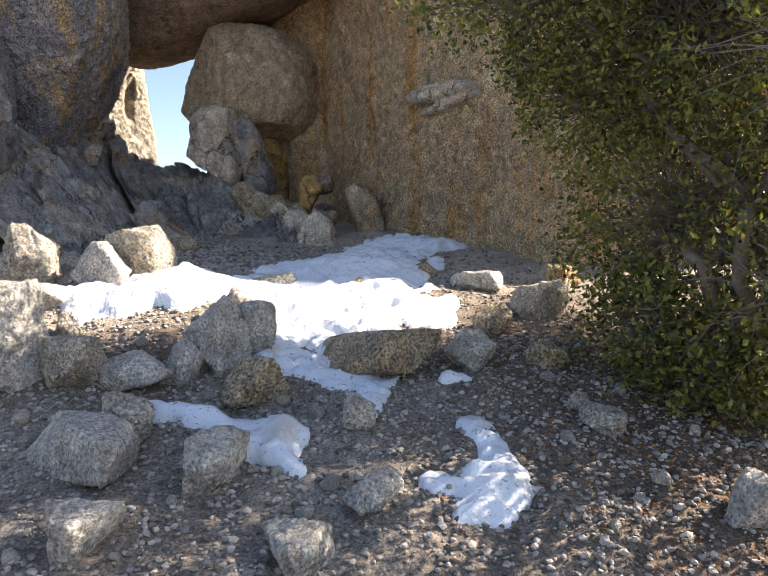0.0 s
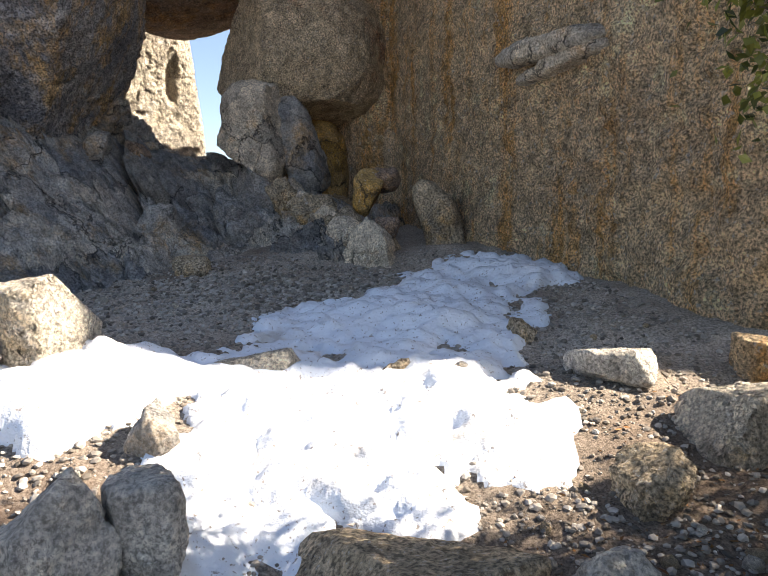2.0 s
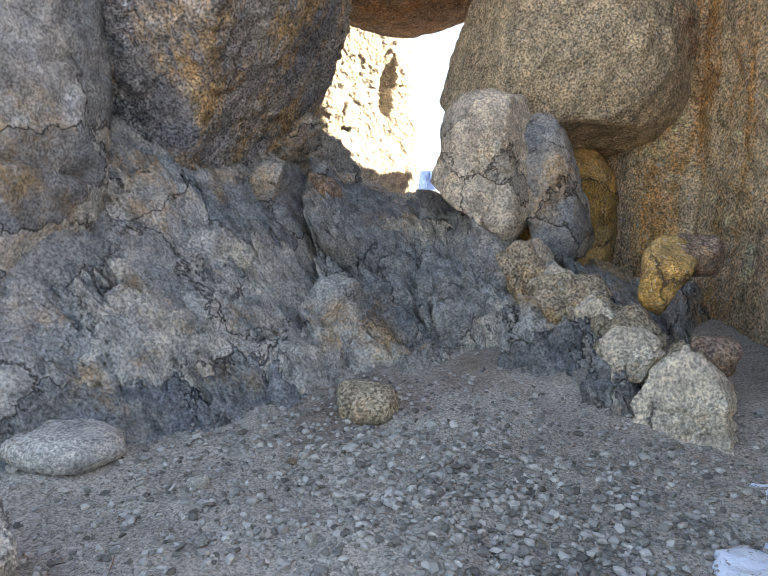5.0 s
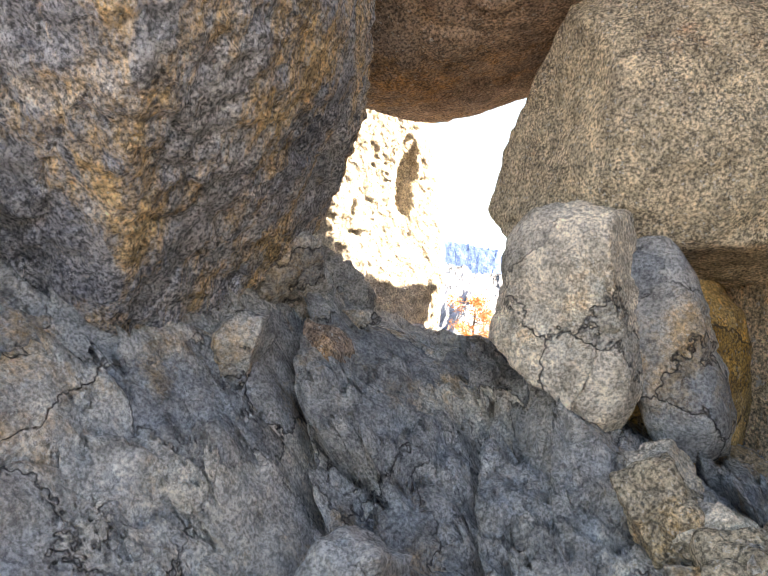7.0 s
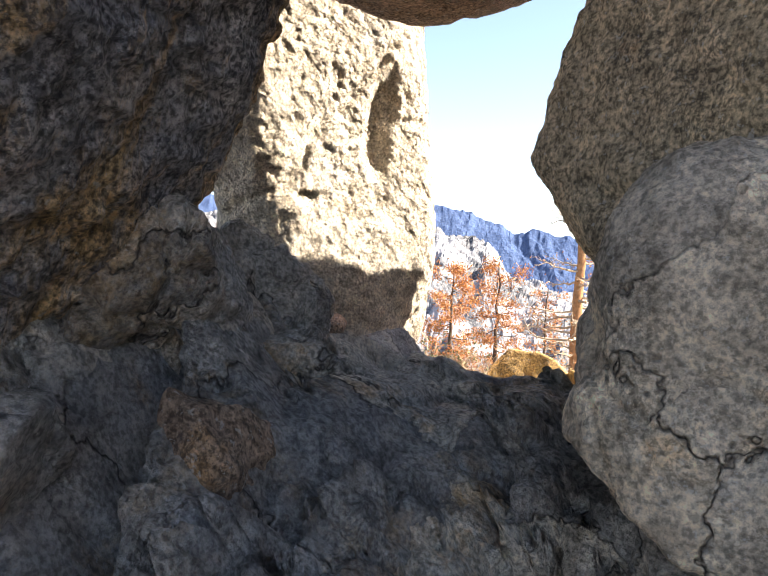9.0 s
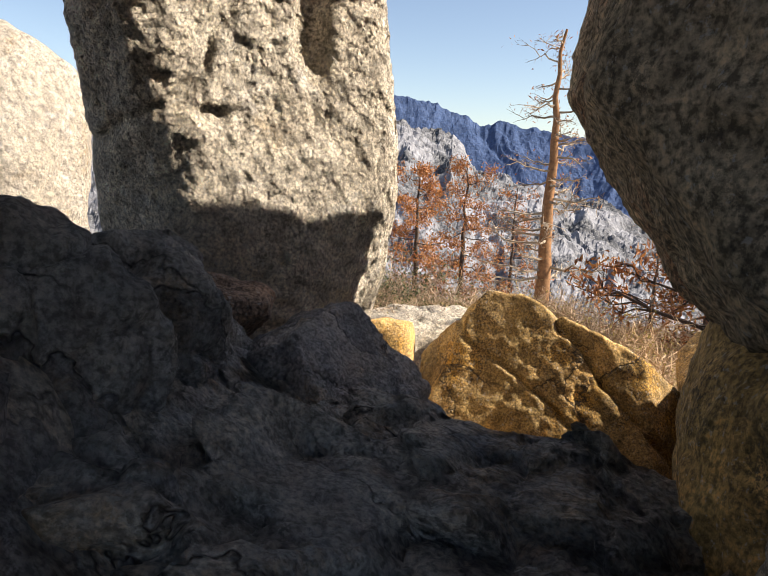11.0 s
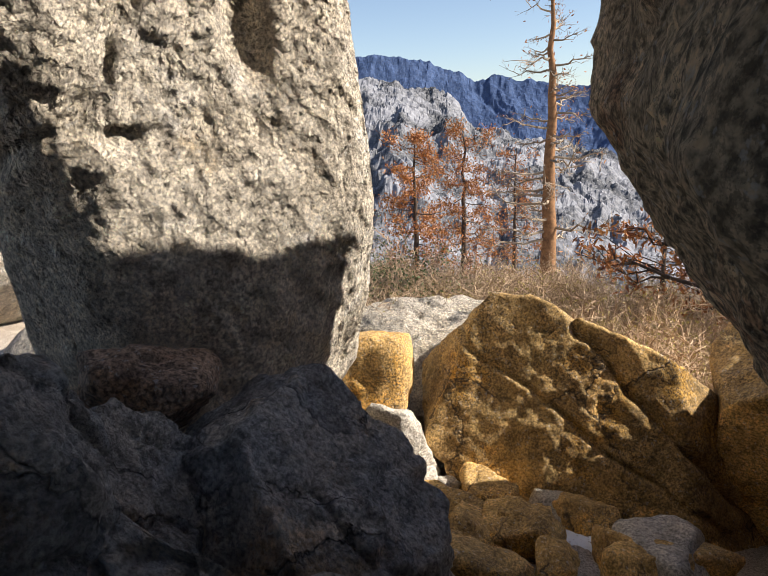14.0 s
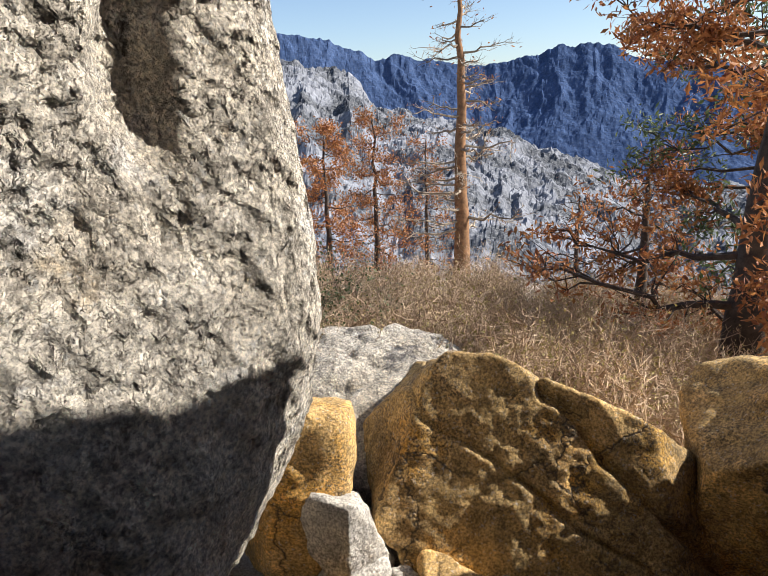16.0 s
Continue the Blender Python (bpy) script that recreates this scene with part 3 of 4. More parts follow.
mountain("near_ridge", M_RIB, 180, 800, -120, [(-60, 0.06), (-19, 0.05), (-17.8, 0.042), (-15, 0.03), (-12.9, -0.015), (-7.8, -0.040), (-2.2, -0.070), (2.6, -0.10), (8.6, -0.17), (40, -0.16)],
         -45, 40, 9, 0.008, "grey granite mountainside with rock ribs")

# ---- smaller rocks on the sill, in the nook and beyond the gap ----
rock("cliff_rib", (-0.22, 9.08, 1.78), (0.2, 0.24, 0.52), M_OCHRE, "pale tan rib of rock at the cliff's foot", "rock rib", sub=5, power=4.5, lump=0.05, seed=31, rot=(0, -14, 0), facets=3, soft=0.02)
rock("cliff_ledge", (0.77, 7.985, 3.13), (0.72, 0.19, 0.10), M_CHOCK, "smooth tan overhanging ledge on the cliff", "rock ledge", sub=6, power=3.0, lump=0.12, seed=29, rot=(0, 5, -61), fine=0.012)
rock("cliff_ledge", (0.86, 7.89, 2.97), (0.6, 0.17, 0.07), M_CHOCK, "smooth tan lower lip on the cliff", "rock ledge", sub=6, power=3.0, lump=0.12, seed=30, rot=(0, -2, -61), fine=0.012)
rock("orange_stone", (-0.72, 8.78, 1.72), (0.13, 0.12, 0.11), M_ROOF, "small orange stone resting in the nook", "stone", sub=4, power=3, facets=4, seed=32)
rock("nook_stone", (-1.02, 9.55, 2.12), (0.16, 0.17, 0.26), M_GOLD, "ochre upright stone in the dark nook", "stone", sub=4, power=3, facets=3, seed=33, rot=(0, 12, 0))
rock("nook_stone", (-0.86, 9.7, 2.25), (0.18, 0.17, 0.14), M_ROOF, "rounded grey stone lodged in the dark nook", "stone", sub=4, power=2.6, facets=3, seed=34)
rock("nook_back_boulder", (-1.2, 12.1, 2.3), (0.9, 0.6, 1.0), M_ROOF, "shadowed brown boulder at the back of the nook", sub=5, power=3, seed=38)
rock("left_wall_rock", (-5.35, 7.2, 2.6), (1.25, 0.9, 1.75), M_SLAB, "pale weathered rock wall beside the overhang", "rock", sub=6, power=3.4, lump=0.04, seed=55, block=0.07, block_scale=1.6, fine=0.015)
ramp_stone = random.Random(21)
for k in range(13):
    t = k / 12
    h = ramp_stone.uniform(0.14, 0.24)
    rock("ramp_block", (-2.0 + 1.25 * t + ramp_stone.uniform(-0.1, 0.1), 9.72 - 1.22 * t + ramp_stone.uniform(-0.12, 0.12), 2.12 - 0.66 * t + ramp_stone.uniform(-0.05, 0.05)), (h, h * 0.9, h * ramp_stone.uniform(1.0, 1.5)),
         M_OCHRE if k % 3 else M_CHOCK, "tan fractured block on the ramp below the chockstone", "rock", "blocks of the ramp", sub=5, power=5, seed=430 + k, facets=8, soft=0.012, block=0.03, block_scale=4,
         rot=(ramp_stone.uniform(-15, 15), -32 + ramp_stone.uniform(-10, 10), ramp_stone.uniform(-30, 30)))
rock("wedge_rock", (-3.97, 9.14, 2.64), (0.22, 0.2, 0.26), M_SLAB, "wedge of grey rock under the overhang", "rock", sub=5, power=6, facets=8, soft=0.015, block=0.03, block_scale=5, seed=39, rot=(10, 20, 30))
rock("scarred_rock", (-2.97, 8.66, 1.74), (0.22, 0.2, 0.26), M_SLAB, "bluish split rock standing on the outcrop", "rock", sub=5, power=6, facets=8, soft=0.015, block=0.03, block_scale=5, seed=41, rot=(-15, 15, 0))
rock("sand_rock", (-2.36, 7.85, 1.42), (0.17, 0.14, 0.12), M_OCHRE, "small tan rock at the edge of the sand", "stone", sub=4, power=3, facets=4, seed=42)
rock("sand_rock", (-3.55, 6.9, 1.28), (0.42, 0.24, 0.09), M_STONE, "flat grey rock half buried in sand", "stone", sub=4, power=3, facets=3, seed=43)
rock("dark_sill_rock", (-4.24, 12.0, 2.22), (0.5, 0.4, 0.52), M_SLAB, "dark angular rock tilted on the sill", "rock", sub=6, power=6, seed=145, facets=1, soft=0.008, block=0.03, block_scale=3.5, pits=0.006, pit_scale=(12.0, 12.0, 9.0),
     planes=[(-4.29, 11.95, 2.68, 0.68, -0.10, 0.72), (-4.35, 11.94, 2.70, -0.45, -0.1, 0.88), (-4.2, 11.74, 2.60, -0.20, -0.90, 0.38), (-3.86, 11.85, 2.3, 0.9, -0.4, 0.1)])
for x, y, z, rx, ry, rz, seed in [(-4.12, 9.85, 3.02, 0.26, 0.36, 0.40, 161), (-4.36, 10.45, 2.93, 0.33, 0.40, 0.36, 162), (-4.62, 11.1, 2.80, 0.36, 0.42, 0.40, 163), (-3.98, 10.35, 2.72, 0.22, 0.30, 0.20, 164), (-4.78, 11.7, 2.36, 0.42, 0.36, 0.40, 165)]:
    rock("ridge_rock", (x, y, z), (rx, ry, rz), M_SLAB, "dark blue grey angular rock beside the sill", "rock", "rocks beside the sill", sub=6, power=5, seed=seed, rot=(-12, 28, 24), facets=7, soft=0.012, block=0.05, block_scale=3.2, fine=0.02)
rock("brown_sill_rock", (-4.88, 12.04, 2.66), (0.27, 0.22, 0.19), M_ROOF, "reddish brown block on the sill", "rock", sub=5, power=6, seed=45, rot=(0, 10, 20), facets=9, soft=0.008, block=0.02, block_scale=5)
rock("orange_block", (-5.18, 14.75, 1.5), (0.40, 0.32, 0.68), M_GOLD, "orange lichened upright block", "rock", sub=5, power=4, seed=46, rot=(0, 8, 10), facets=2,
     planes=[(-4.9, 14.6, 2.08, 0.0, 0.2, 1.0)])
rock("grey_block", (-4.74, 14.55, 1.22), (0.26, 0.24, 0.42), M_STONE, "grey upright block before the golden boulder", "rock", sub=5, power=5, seed=47, facets=8, soft=0.015, rot=(0, -10, 15))
rock("low_block", (-4.25, 14.1, 0.98), (0.32, 0.28, 0.2), M_GOLD, "low tan rock among the boulders", "rock", sub=5, power=5, soft=0.015, seed=48, facets=4)
rock("low_block", (-4.55, 13.75, 0.9), (0.2, 0.2, 0.16), M_GOLD, "low orange rock among the boulders", "rock", sub=5, power=5, soft=0.015, seed=49, facets=4)
rock("low_block", (-3.55, 13.95, 0.72), (0.35, 0.25, 0.16), M_GOLD, "low flat tan rock among the boulders", "rock", sub=5, power=5, soft=0.015, seed=50, facets=4)
rock("sunlit_stone", (-4.12, 13.95, 0.93), (0.3, 0.22, 0.15), M_PALE, "sunlit flat pale stone below the gap", "stone", sub=4, power=3, seed=51, facets=3)
rock("snow_lump", (-3.5, 14.1, 0.80), (0.58, 0.26, 0.14), M_SNOW, "leftover snow below the golden boulder", "snow", sub=5, power=2.5, lump=0.08, seed=56)
rock("pale_ledge", (-5.3, 17.2, 0.75), (1.1, 1.0, 0.9), M_PALE, "sunlit pale granite ledge behind the orange block", "rock", sub=5, power=3, seed=52, block=0.08, block_scale=1.5)
rock("pale_ledge", (-4.7, 15.9, 1.05), (0.75, 0.8, 0.75), M_PALE, "pale granite shelf beside the golden boulder", "rock", sub=5, power=3.4, seed=53, facets=3)
rock("dark_side_boulder", (-1.72, 15.3, 1.4), (0.85, 0.7, 1.1), M_GOLD, "brown shaded boulder beside the golden boulder", "boulder", sub=6, power=4.5, seed=54, facets=7, soft=0.02)

rock("slit_block", (-3.70, 9.62, 2.62), (0.12, 0.14, 0.2), M_ROOF, "rusty brown block beside the dark slit", "rock", sub=5, power=5, seed=57, facets=5, soft=0.015)
fill = random.Random(8)
for k in range(36):
    x, y, h = fill.uniform(-5.0, -2.5), fill.uniform(12.7, 14.6), fill.uniform(0.07, 0.22)
    z = float(ground_height(np.array([x]), np.array([y]))[0])
    rock("gap_stone", (x, y, z + h * 0.4), (h * fill.uniform(1.0, 1.7), h * fill.uniform(0.9, 1.3), h), M_GOLD if k % 3 else M_STONE, "tan rock lying among the boulders", "stone", "stones below the window",
         seed=400 + k, sub=4, power=5, facets=8, soft=0.015, rot=(0, 0, fill.uniform(0, 180)))

# ---- stones on the near slope: x, y, half width, half height, half depth, material, seed ----
STONES = [
    ("bank_rock", -2.55, 4.75, 0.20, 0.24, 0.22, M_PALE, 61, "pale angular rock on the bank"), ("bank_rock", -2.95, 6.0, 0.28, 0.2, 0.24, M_PALE, 62, "pale rock at the bank's edge"),
    ("sunny_rock", -1.82, 5.05, 0.31, 0.25, 0.28, M_PALE, 63, "sunlit cream block at the edge of the snow"), ("bank_rock", -2.02, 4.72, 0.27, 0.2, 0.2, M_STONE, 64, "grey wedge rock leaning on the bank"),
    ("tall_stone", -2.02, 3.55, 0.19, 0.33, 0.2, M_STONE, 65, "tall grey stone standing on the slope"), ("pale_block", -1.68, 3.56, 0.21, 0.15, 0.16, M_PALE, 66, "pale square block on the slope"),
    ("flat_slab", -2.3, 4.3, 0.32, 0.09, 0.2, M_STONE, 67, "flat grey slab on the bank"), ("small_stone", -1.93, 4.02, 0.08, 0.08, 0.08, M_PALE, 68, "small pale cube of stone"),
    ("pink_slab", -1.44, 3.66, 0.28, 0.09, 0.16, M_STONE, 69, "flat pinkish slab on the slope"), ("square_stone", -1.15, 3.74, 0.15, 0.13, 0.13, M_STONE, 70, "square grey stone in a pile"),
    ("tilted_stone", -0.97, 3.88, 0.18, 0.27, 0.17, M_STONE, 71, "tall tilted speckled stone in a pile"), ("dark_stone", -1.02, 4.5, 0.10, 0.11, 0.1, M_SLAB, 72, "dark lichened stone in the snow"),
    ("square_stone", -0.80, 4.02, 0.13, 0.2, 0.13, M_STONE, 92, "grey stone beside the tilted stone"),
    ("lichened_stone", -0.70, 3.52, 0.20, 0.16, 0.16, M_OCHRE, 73, "yellow lichened layered stone in a pile"), ("tan_stone", -1.24, 3.12, 0.14, 0.13, 0.13, M_PALE, 74, "tan stone beside the snow strip"),
    ("long_stone", -1.37, 2.88, 0.33, 0.13, 0.15, M_STONE, 75, "long flat tan stone on the slope"), ("blunt_stone", -0.79, 2.80, 0.13, 0.15, 0.18, M_STONE, 76, "blunt grey stone on the gravel"),
    ("round_stone", -1.15, 2.36, 0.17, 0.12, 0.13, M_STONE, 77, "rounded pale stone on the gravel"), ("low_stone", -0.33, 2.36, 0.13, 0.1, 0.12, M_STONE, 78, "low grey stone on the gravel"),
    ("brown_slab", -0.05, 3.97, 0.44, 0.13, 0.24, M_OCHRE, 79, "large flat brown slab holding back the snow"), ("grey_stone", 0.50, 4.08, 0.18, 0.14, 0.17, M_STONE, 80, "grey stone beside the brown slab"),
    ("ochre_stone", 1.0, 4.12, 0.13, 0.1, 0.11, M_OCHRE, 81, "ochre stone under the oak"), ("flat_stone", 0.80, 5.55, 0.24, 0.09, 0.12, M_STONE, 82, "flat tan stone near the cliff"),
    ("ochre_stone", 0.38, 6.10, 0.10, 0.075, 0.08, M_OCHRE, 83, "small ochre stone at the snow's edge"), ("pale_stone", 1.05, 3.30, 0.13, 0.06, 0.1, M_PALE, 84, "flat pale stone on the gravel"),
    ("pale_stone", 1.01, 3.52, 0.07, 0.06, 0.06, M_PALE, 85, "small pale stone on the gravel"), ("pale_stone", 1.42, 2.55, 0.14, 0.12, 0.12, M_STONE, 86, "pale stone on the gravel"),
    ("low_stone", -0.08, 2.66, 0.15, 0.08, 0.1, M_STONE, 87, "low brown stone half buried"), ("ochre_stone", -0.22, 5.42, 0.13, 0.07, 0.08, M_OCHRE, 88, "flat ochre stone in the snow"),
    ("ochre_stone", 0.76, 4.66, 0.17, 0.13, 0.14, M_OCHRE, 89, "ochre stone on the gravel"), ("white_rock", 1.25, 5.15, 0.28, 0.17, 0.2, M_PALE, 90, "pale angular rock beneath the cliff"),
    ("sunny_slab", -0.95, 5.32, 0.33, 0.06, 0.12, M_PALE, 91, "low sunlit ledge of rock in the snow"), ("grey_stone", 1.55, 5.75, 0.15, 0.14, 0.13, M_CLIFF, 93, "brown stone at the cliff's foot"),
    ("grey_stone", -0.15, 3.2, 0.1, 0.1, 0.09, M_STONE, 94, "grey stone standing in gravel"), ("dark_stone", 0.05, 5.45, 0.08, 0.05, 0.06, M_SLAB, 95, "dark stone in the snow"),
]
for name, x, y, hx, hz, hy, mat, seed, label in STONES:
    z = float(ground_height(np.array([x]), np.array([y]))[0])
    tilt = random.Random(seed)
    rock(name, (x, y, z + hz * 0.55), (hx, hy, hz), mat, label, "stone", "stones on the slope", seed=seed, sub=5 if hx > 0.12 else 4, power=6, facets=6 if hx > 1.9 * hz else 11, lump=0.03, block=0.10 * min(hx, hz), block_scale=0.8 / hx,
         fine=0.006, grain=22, soft=0.012, rot=(tilt.uniform(-12, 12), tilt.uniform(-14, 14), tilt.uniform(-30, 30)))


# ---- snow ----
def snow(name, blobs, label, step=0.024, cups=1.0, thick=0.05):
    b = np.array(blobs)
    x0, x1 = (b[:, 0] - b[:, 2]).min() - 0.15, (b[:, 0] + b[:, 2]).max() + 0.15
    y0, y1 = (b[:, 1] - b[:, 3]).min() - 0.15, (b[:, 1] + b[:, 3]).max() + 0.15
    xs, ys = np.arange(x0, x1, step), np.arange(y0, y1, step)
    gx, gy = np.meshgrid(xs, ys)
    p = np.stack([gx.ravel(), gy.ravel(), 0 * gx.ravel()], 1)
    wx = gx.ravel() + 0.10 * fbm(p * 2.6, 3, 101)
    wy = gy.ravel() + 0.10 * fbm(p * 2.6 + 9, 3, 103)
    f = np.full(len(p), -1.0)
    for bx, by, rx, ry, amp in blobs:
        e = 1 - ((wx - bx) / rx) ** 2 - ((wy - by) / ry) ** 2
        f = np.logaddexp(6 * f, 6 * np.clip(e, -1, 1)) / 6
    f = f + 0.42 * fbm(p * 3.4, 4, 105) - 0.20
    f = f - 0.5 * cups * np.clip(fbm(p * 1.7 + 31, 3, 107) - 0.15, 0, 1)
    amp = np.zeros(len(p))
    for bx, by, rx, ry, a in blobs:
        amp = np.maximum(amp, a * np.exp(-((gx.ravel() - bx) / rx) ** 2 - ((gy.ravel() - by) / ry) ** 2))
    d1, d2, rnd, cen = cells(p * np.array((6.5, 12.5, 1)) + 0.35 * np.stack([fbm(p * 3, 2, 110 + j) for j in range(3)], 1), 7)
    cup = np.clip(d1, 0, 0.7) ** 2
    edge = np.sqrt(np.clip(f, 0, 1))
    h = edge * (thick + amp * 0.9) + cups * 0.10 * (cup - 0.2) * np.clip(f * 3, 0, 1) + 0.022 * fbm(p * np.array((8.0, 15.0, 8.0)), 4, 116, 0.6) * np.clip(f * 3, 0, 1) + 0.03 * fbm(p * 2.3, 2, 115) * np.clip(f * 2, 0, 1)
    h = np.where(f > 0, h, -0.05 + 0.4 * np.maximum(f, -0.2))
    z = front_height(gx, gy).ravel() + 0.05 * fbm(p * 0.9, 3, 3) + h
    faces = grid_faces(len(xs), len(ys))
    keep = (f[faces] > -0.25).any(1)
    used = np.unique(faces[keep])
    remap = np.full(len(p), -1)
    remap[used] = np.arange(len(used))
    v = np.stack([gx.ravel(), gy.ravel(), z], 1)[used]
    ob = new(name, mesh_of(name, v, remap[faces[keep]], M_SNOW))
    return tagged(ob, label, "snow", kind="stuff")


snow("snow_field", [(0.22, 7.75, 0.66, 0.72, 0.05), (0.45, 7.45, 0.5, 0.55, 0.05), (-0.05, 7.0, 0.75, 0.8, 0.05), (-0.3, 6.35, 0.85, 0.75, 0.05), (-0.75, 6.35, 0.62, 0.55, 0.02), (-0.3, 5.4, 0.88, 0.65, 0.06), (0.1, 5.15, 0.42, 0.45, 0.07),
                    (-0.2, 4.65, 0.5, 0.38, 0.10), (-0.75, 4.85, 0.4, 0.3, 0.03)], "trodden white snow with rounded hollows")
snow("snow_bank", [(-1.0, 5.05, 0.45, 0.3, 0.05), (-1.45, 4.85, 0.5, 0.4, 0.12), (-1.6, 4.45, 0.42, 0.48, 0.14), (-1.95, 4.4, 0.35, 0.16, 0.03), (-0.82, 4.45, 0.22, 0.5, 0.06)], "smooth white snow bank between rocks", cups=0.25)
snow("slush_patch", [(-0.55, 4.1, 0.3, 0.4, 0.02), (-0.3, 3.85, 0.3, 0.3, 0.02), (-0.1, 3.5, 0.16, 0.22, 0.02)], "grey half melted snow on the slope", cups=0.5, thick=0.022)
snow("snow_strip", [(-0.95, 3.28, 0.42, 0.10, 0.03), (-0.6, 3.12, 0.28, 0.2, 0.04), (-0.48, 2.95, 0.1, 0.17, 0.02), (-1.2, 3.42, 0.22, 0.07, 0.02)], "thin strip of snow below the stones", cups=0.2, thick=0.03)
snow("snow_patch", [(0.45, 2.8, 0.22, 0.3, 0.02), (0.36, 3.12, 0.13, 0.18, 0.01), (0.18, 2.86, 0.13, 0.1, 0.01)], "thin melting snow patch on gravel", cups=0.6, thick=0.02)
snow("snow_patch", [(0.29, 3.7, 0.10, 0.07, 0.03)], "small lump of old snow", cups=0.2)


# ---- loose stones and gravel ----
def pebble_meshes(n, material, sub=2):
    out = []
    for k in range(n):
        rng = np.random.default_rng(200 + k)
        v, f = rock_verts(tuple(rng.uniform(0.6, 1.0, 3) * (1, 0.9, 0.65)), seed=200 + k, sub=sub, power=3.2, facets=6, lump=0.06, fine=0.02, soft=0.05)
        out.append(mesh_of("loose_stone", v, f, material, smooth=False))
    return out


def gravel_spot(rng):
    """A random place on the near slope or, more thinly, on the sand."""
    while True:
        x, y = rng.uniform(-3.6, 2.3), rng.uniform(1.2, 8.6)
        if x - 0.42 * (9.0 - y) * 1.0 > 0.2 and y > 5.5:
            continue
        thick = 1.0 if y < 4.6 else (0.6 if x > 0.3 else 0.34)
        if rng.uniform() < thick:
            return x, y


rng = np.random.default_rng(77)
PEBBLES = pebble_meshes(8, M_STONE) + pebble_meshes(3, M_PALE) + pebble_meshes(3, M_OCHRE)
for k in range(190):
    x, y = gravel_spot(rng)
    if y > 4.8 and rng.uniform() < 0.5:
        x, y = rng.uniform(0.5, 1.6), rng.uniform(2.2, 4.6)
    s = float(np.exp(rng.uniform(np.log(0.022), np.log(0.06))))
    z = float(ground_height(np.array([x]), np.array([y]))[0])
    ob = new("loose_stone", PEBBLES[int(rng.integers(len(PEBBLES)))])
    ob.matrix_world = pose(x, y, z + s * 0.3, rng.uniform(-25, 25), rng.uniform(-25, 25), rng.uniform(0, 360)) @ Matrix.Scale(s, 4)
    tagged(ob, "loose broken stone lying on the gravel", "stone", "loose stones on the slope")


def scatter(name, places, sizes, base_v, base_f, material, label, category, sink=0.25, flat=0.7, seed=5):
    rg = np.random.default_rng(seed)
    n, m = len(places), len(base_v)
    q = rg.normal(size=(n, 4))
    q /= np.linalg.norm(q, axis=1)[:, None]
    a, b, c, d = q.T
    rot = np.stack([1 - 2 * (c * c + d * d), 2 * (b * c - a * d), 2 * (b * d + a * c), 2 * (b * c + a * d), 1 - 2 * (b * b + d * d), 2 * (c * d - a * b), 2 * (b * d - a * c), 2 * (c * d + a * b), 1 - 2 * (b * b + c * c)], 1).reshape(n, 3, 3)
    v = base_v[None] * rg.uniform(0.6, 1.15, (n, m, 1)) * rg.uniform(0.6, 1.2, (n, 1, 3))
    v = np.einsum('nij,nmj->nmi', rot, v) * sizes[:, None, None]
    v[..., 2] *= flat
    x, y = places.T
    v = v + np.stack([x, y, ground_height(x, y) + sizes * sink], 1)[:, None, :]
    f = (base_f[None] + (np.arange(n) * m)[:, None, None]).reshape(-1, base_f.shape[1])
    ob = new(name, mesh_of(name, v.reshape(-1, 3), f, material, smooth=False))
    return tagged(ob, label, category, kind="stuff")


sv, sf = sphere(1)
spots = np.array([gravel_spot(rng) for _ in range(42000)])
scatter("gravel", spots, np.exp(rng.uniform(np.log(0.004), np.log(0.023), 42000)), sv, sf, M_GRAVEL, "loose grey brown gravel on the slope", "gravel")
spots = np.stack([rng.normal(-1.5, 0.75, 4200), rng.normal(7.25, 0.5, 4200)], 1)
scatter("rubble", spots, np.exp(rng.uniform(np.log(0.004), np.log(0.03), 4200)), sv, sf, M_GRAVEL, "small broken rubble at the foot of the outcrop", "gravel", seed=6)
leafv = np.array([(-1, -0.1, 0.0), (0, -0.45, 0.12), (1, 0, 0), (0, 0.45, 0.1)])
spots = np.stack([rng.normal(1.35, 0.55, 2600), rng.normal(3.4, 0.75, 2600)], 1)
scatter("leaf_litter", spots, rng.uniform(0.012, 0.026, 2600), leafv, np.array([[0, 1, 2, 3]]), M_LITTER, "dry brown fallen leaves under the oak", "leaf litter", sink=0.4, flat=0.5)


stick = np.array([(-1, 0, 0.0), (0.9, 0.05, 0.02), (-0.95, 0.05, 0.0), (0.0, 0.0, 0.06)])
spots = np.stack([rng.uniform(-3.4, 0.2, 900), rng.uniform(5.4, 8.3, 900)], 1)
scatter("twig_litter", spots, rng.uniform(0.02, 0.07, 900), stick, np.array([[0, 1, 3], [1, 2, 3], [2, 0, 3], [0, 2, 1]]), M_LITTER, "dry needles and twigs on the sand", "twigs", sink=0.1, flat=0.25)


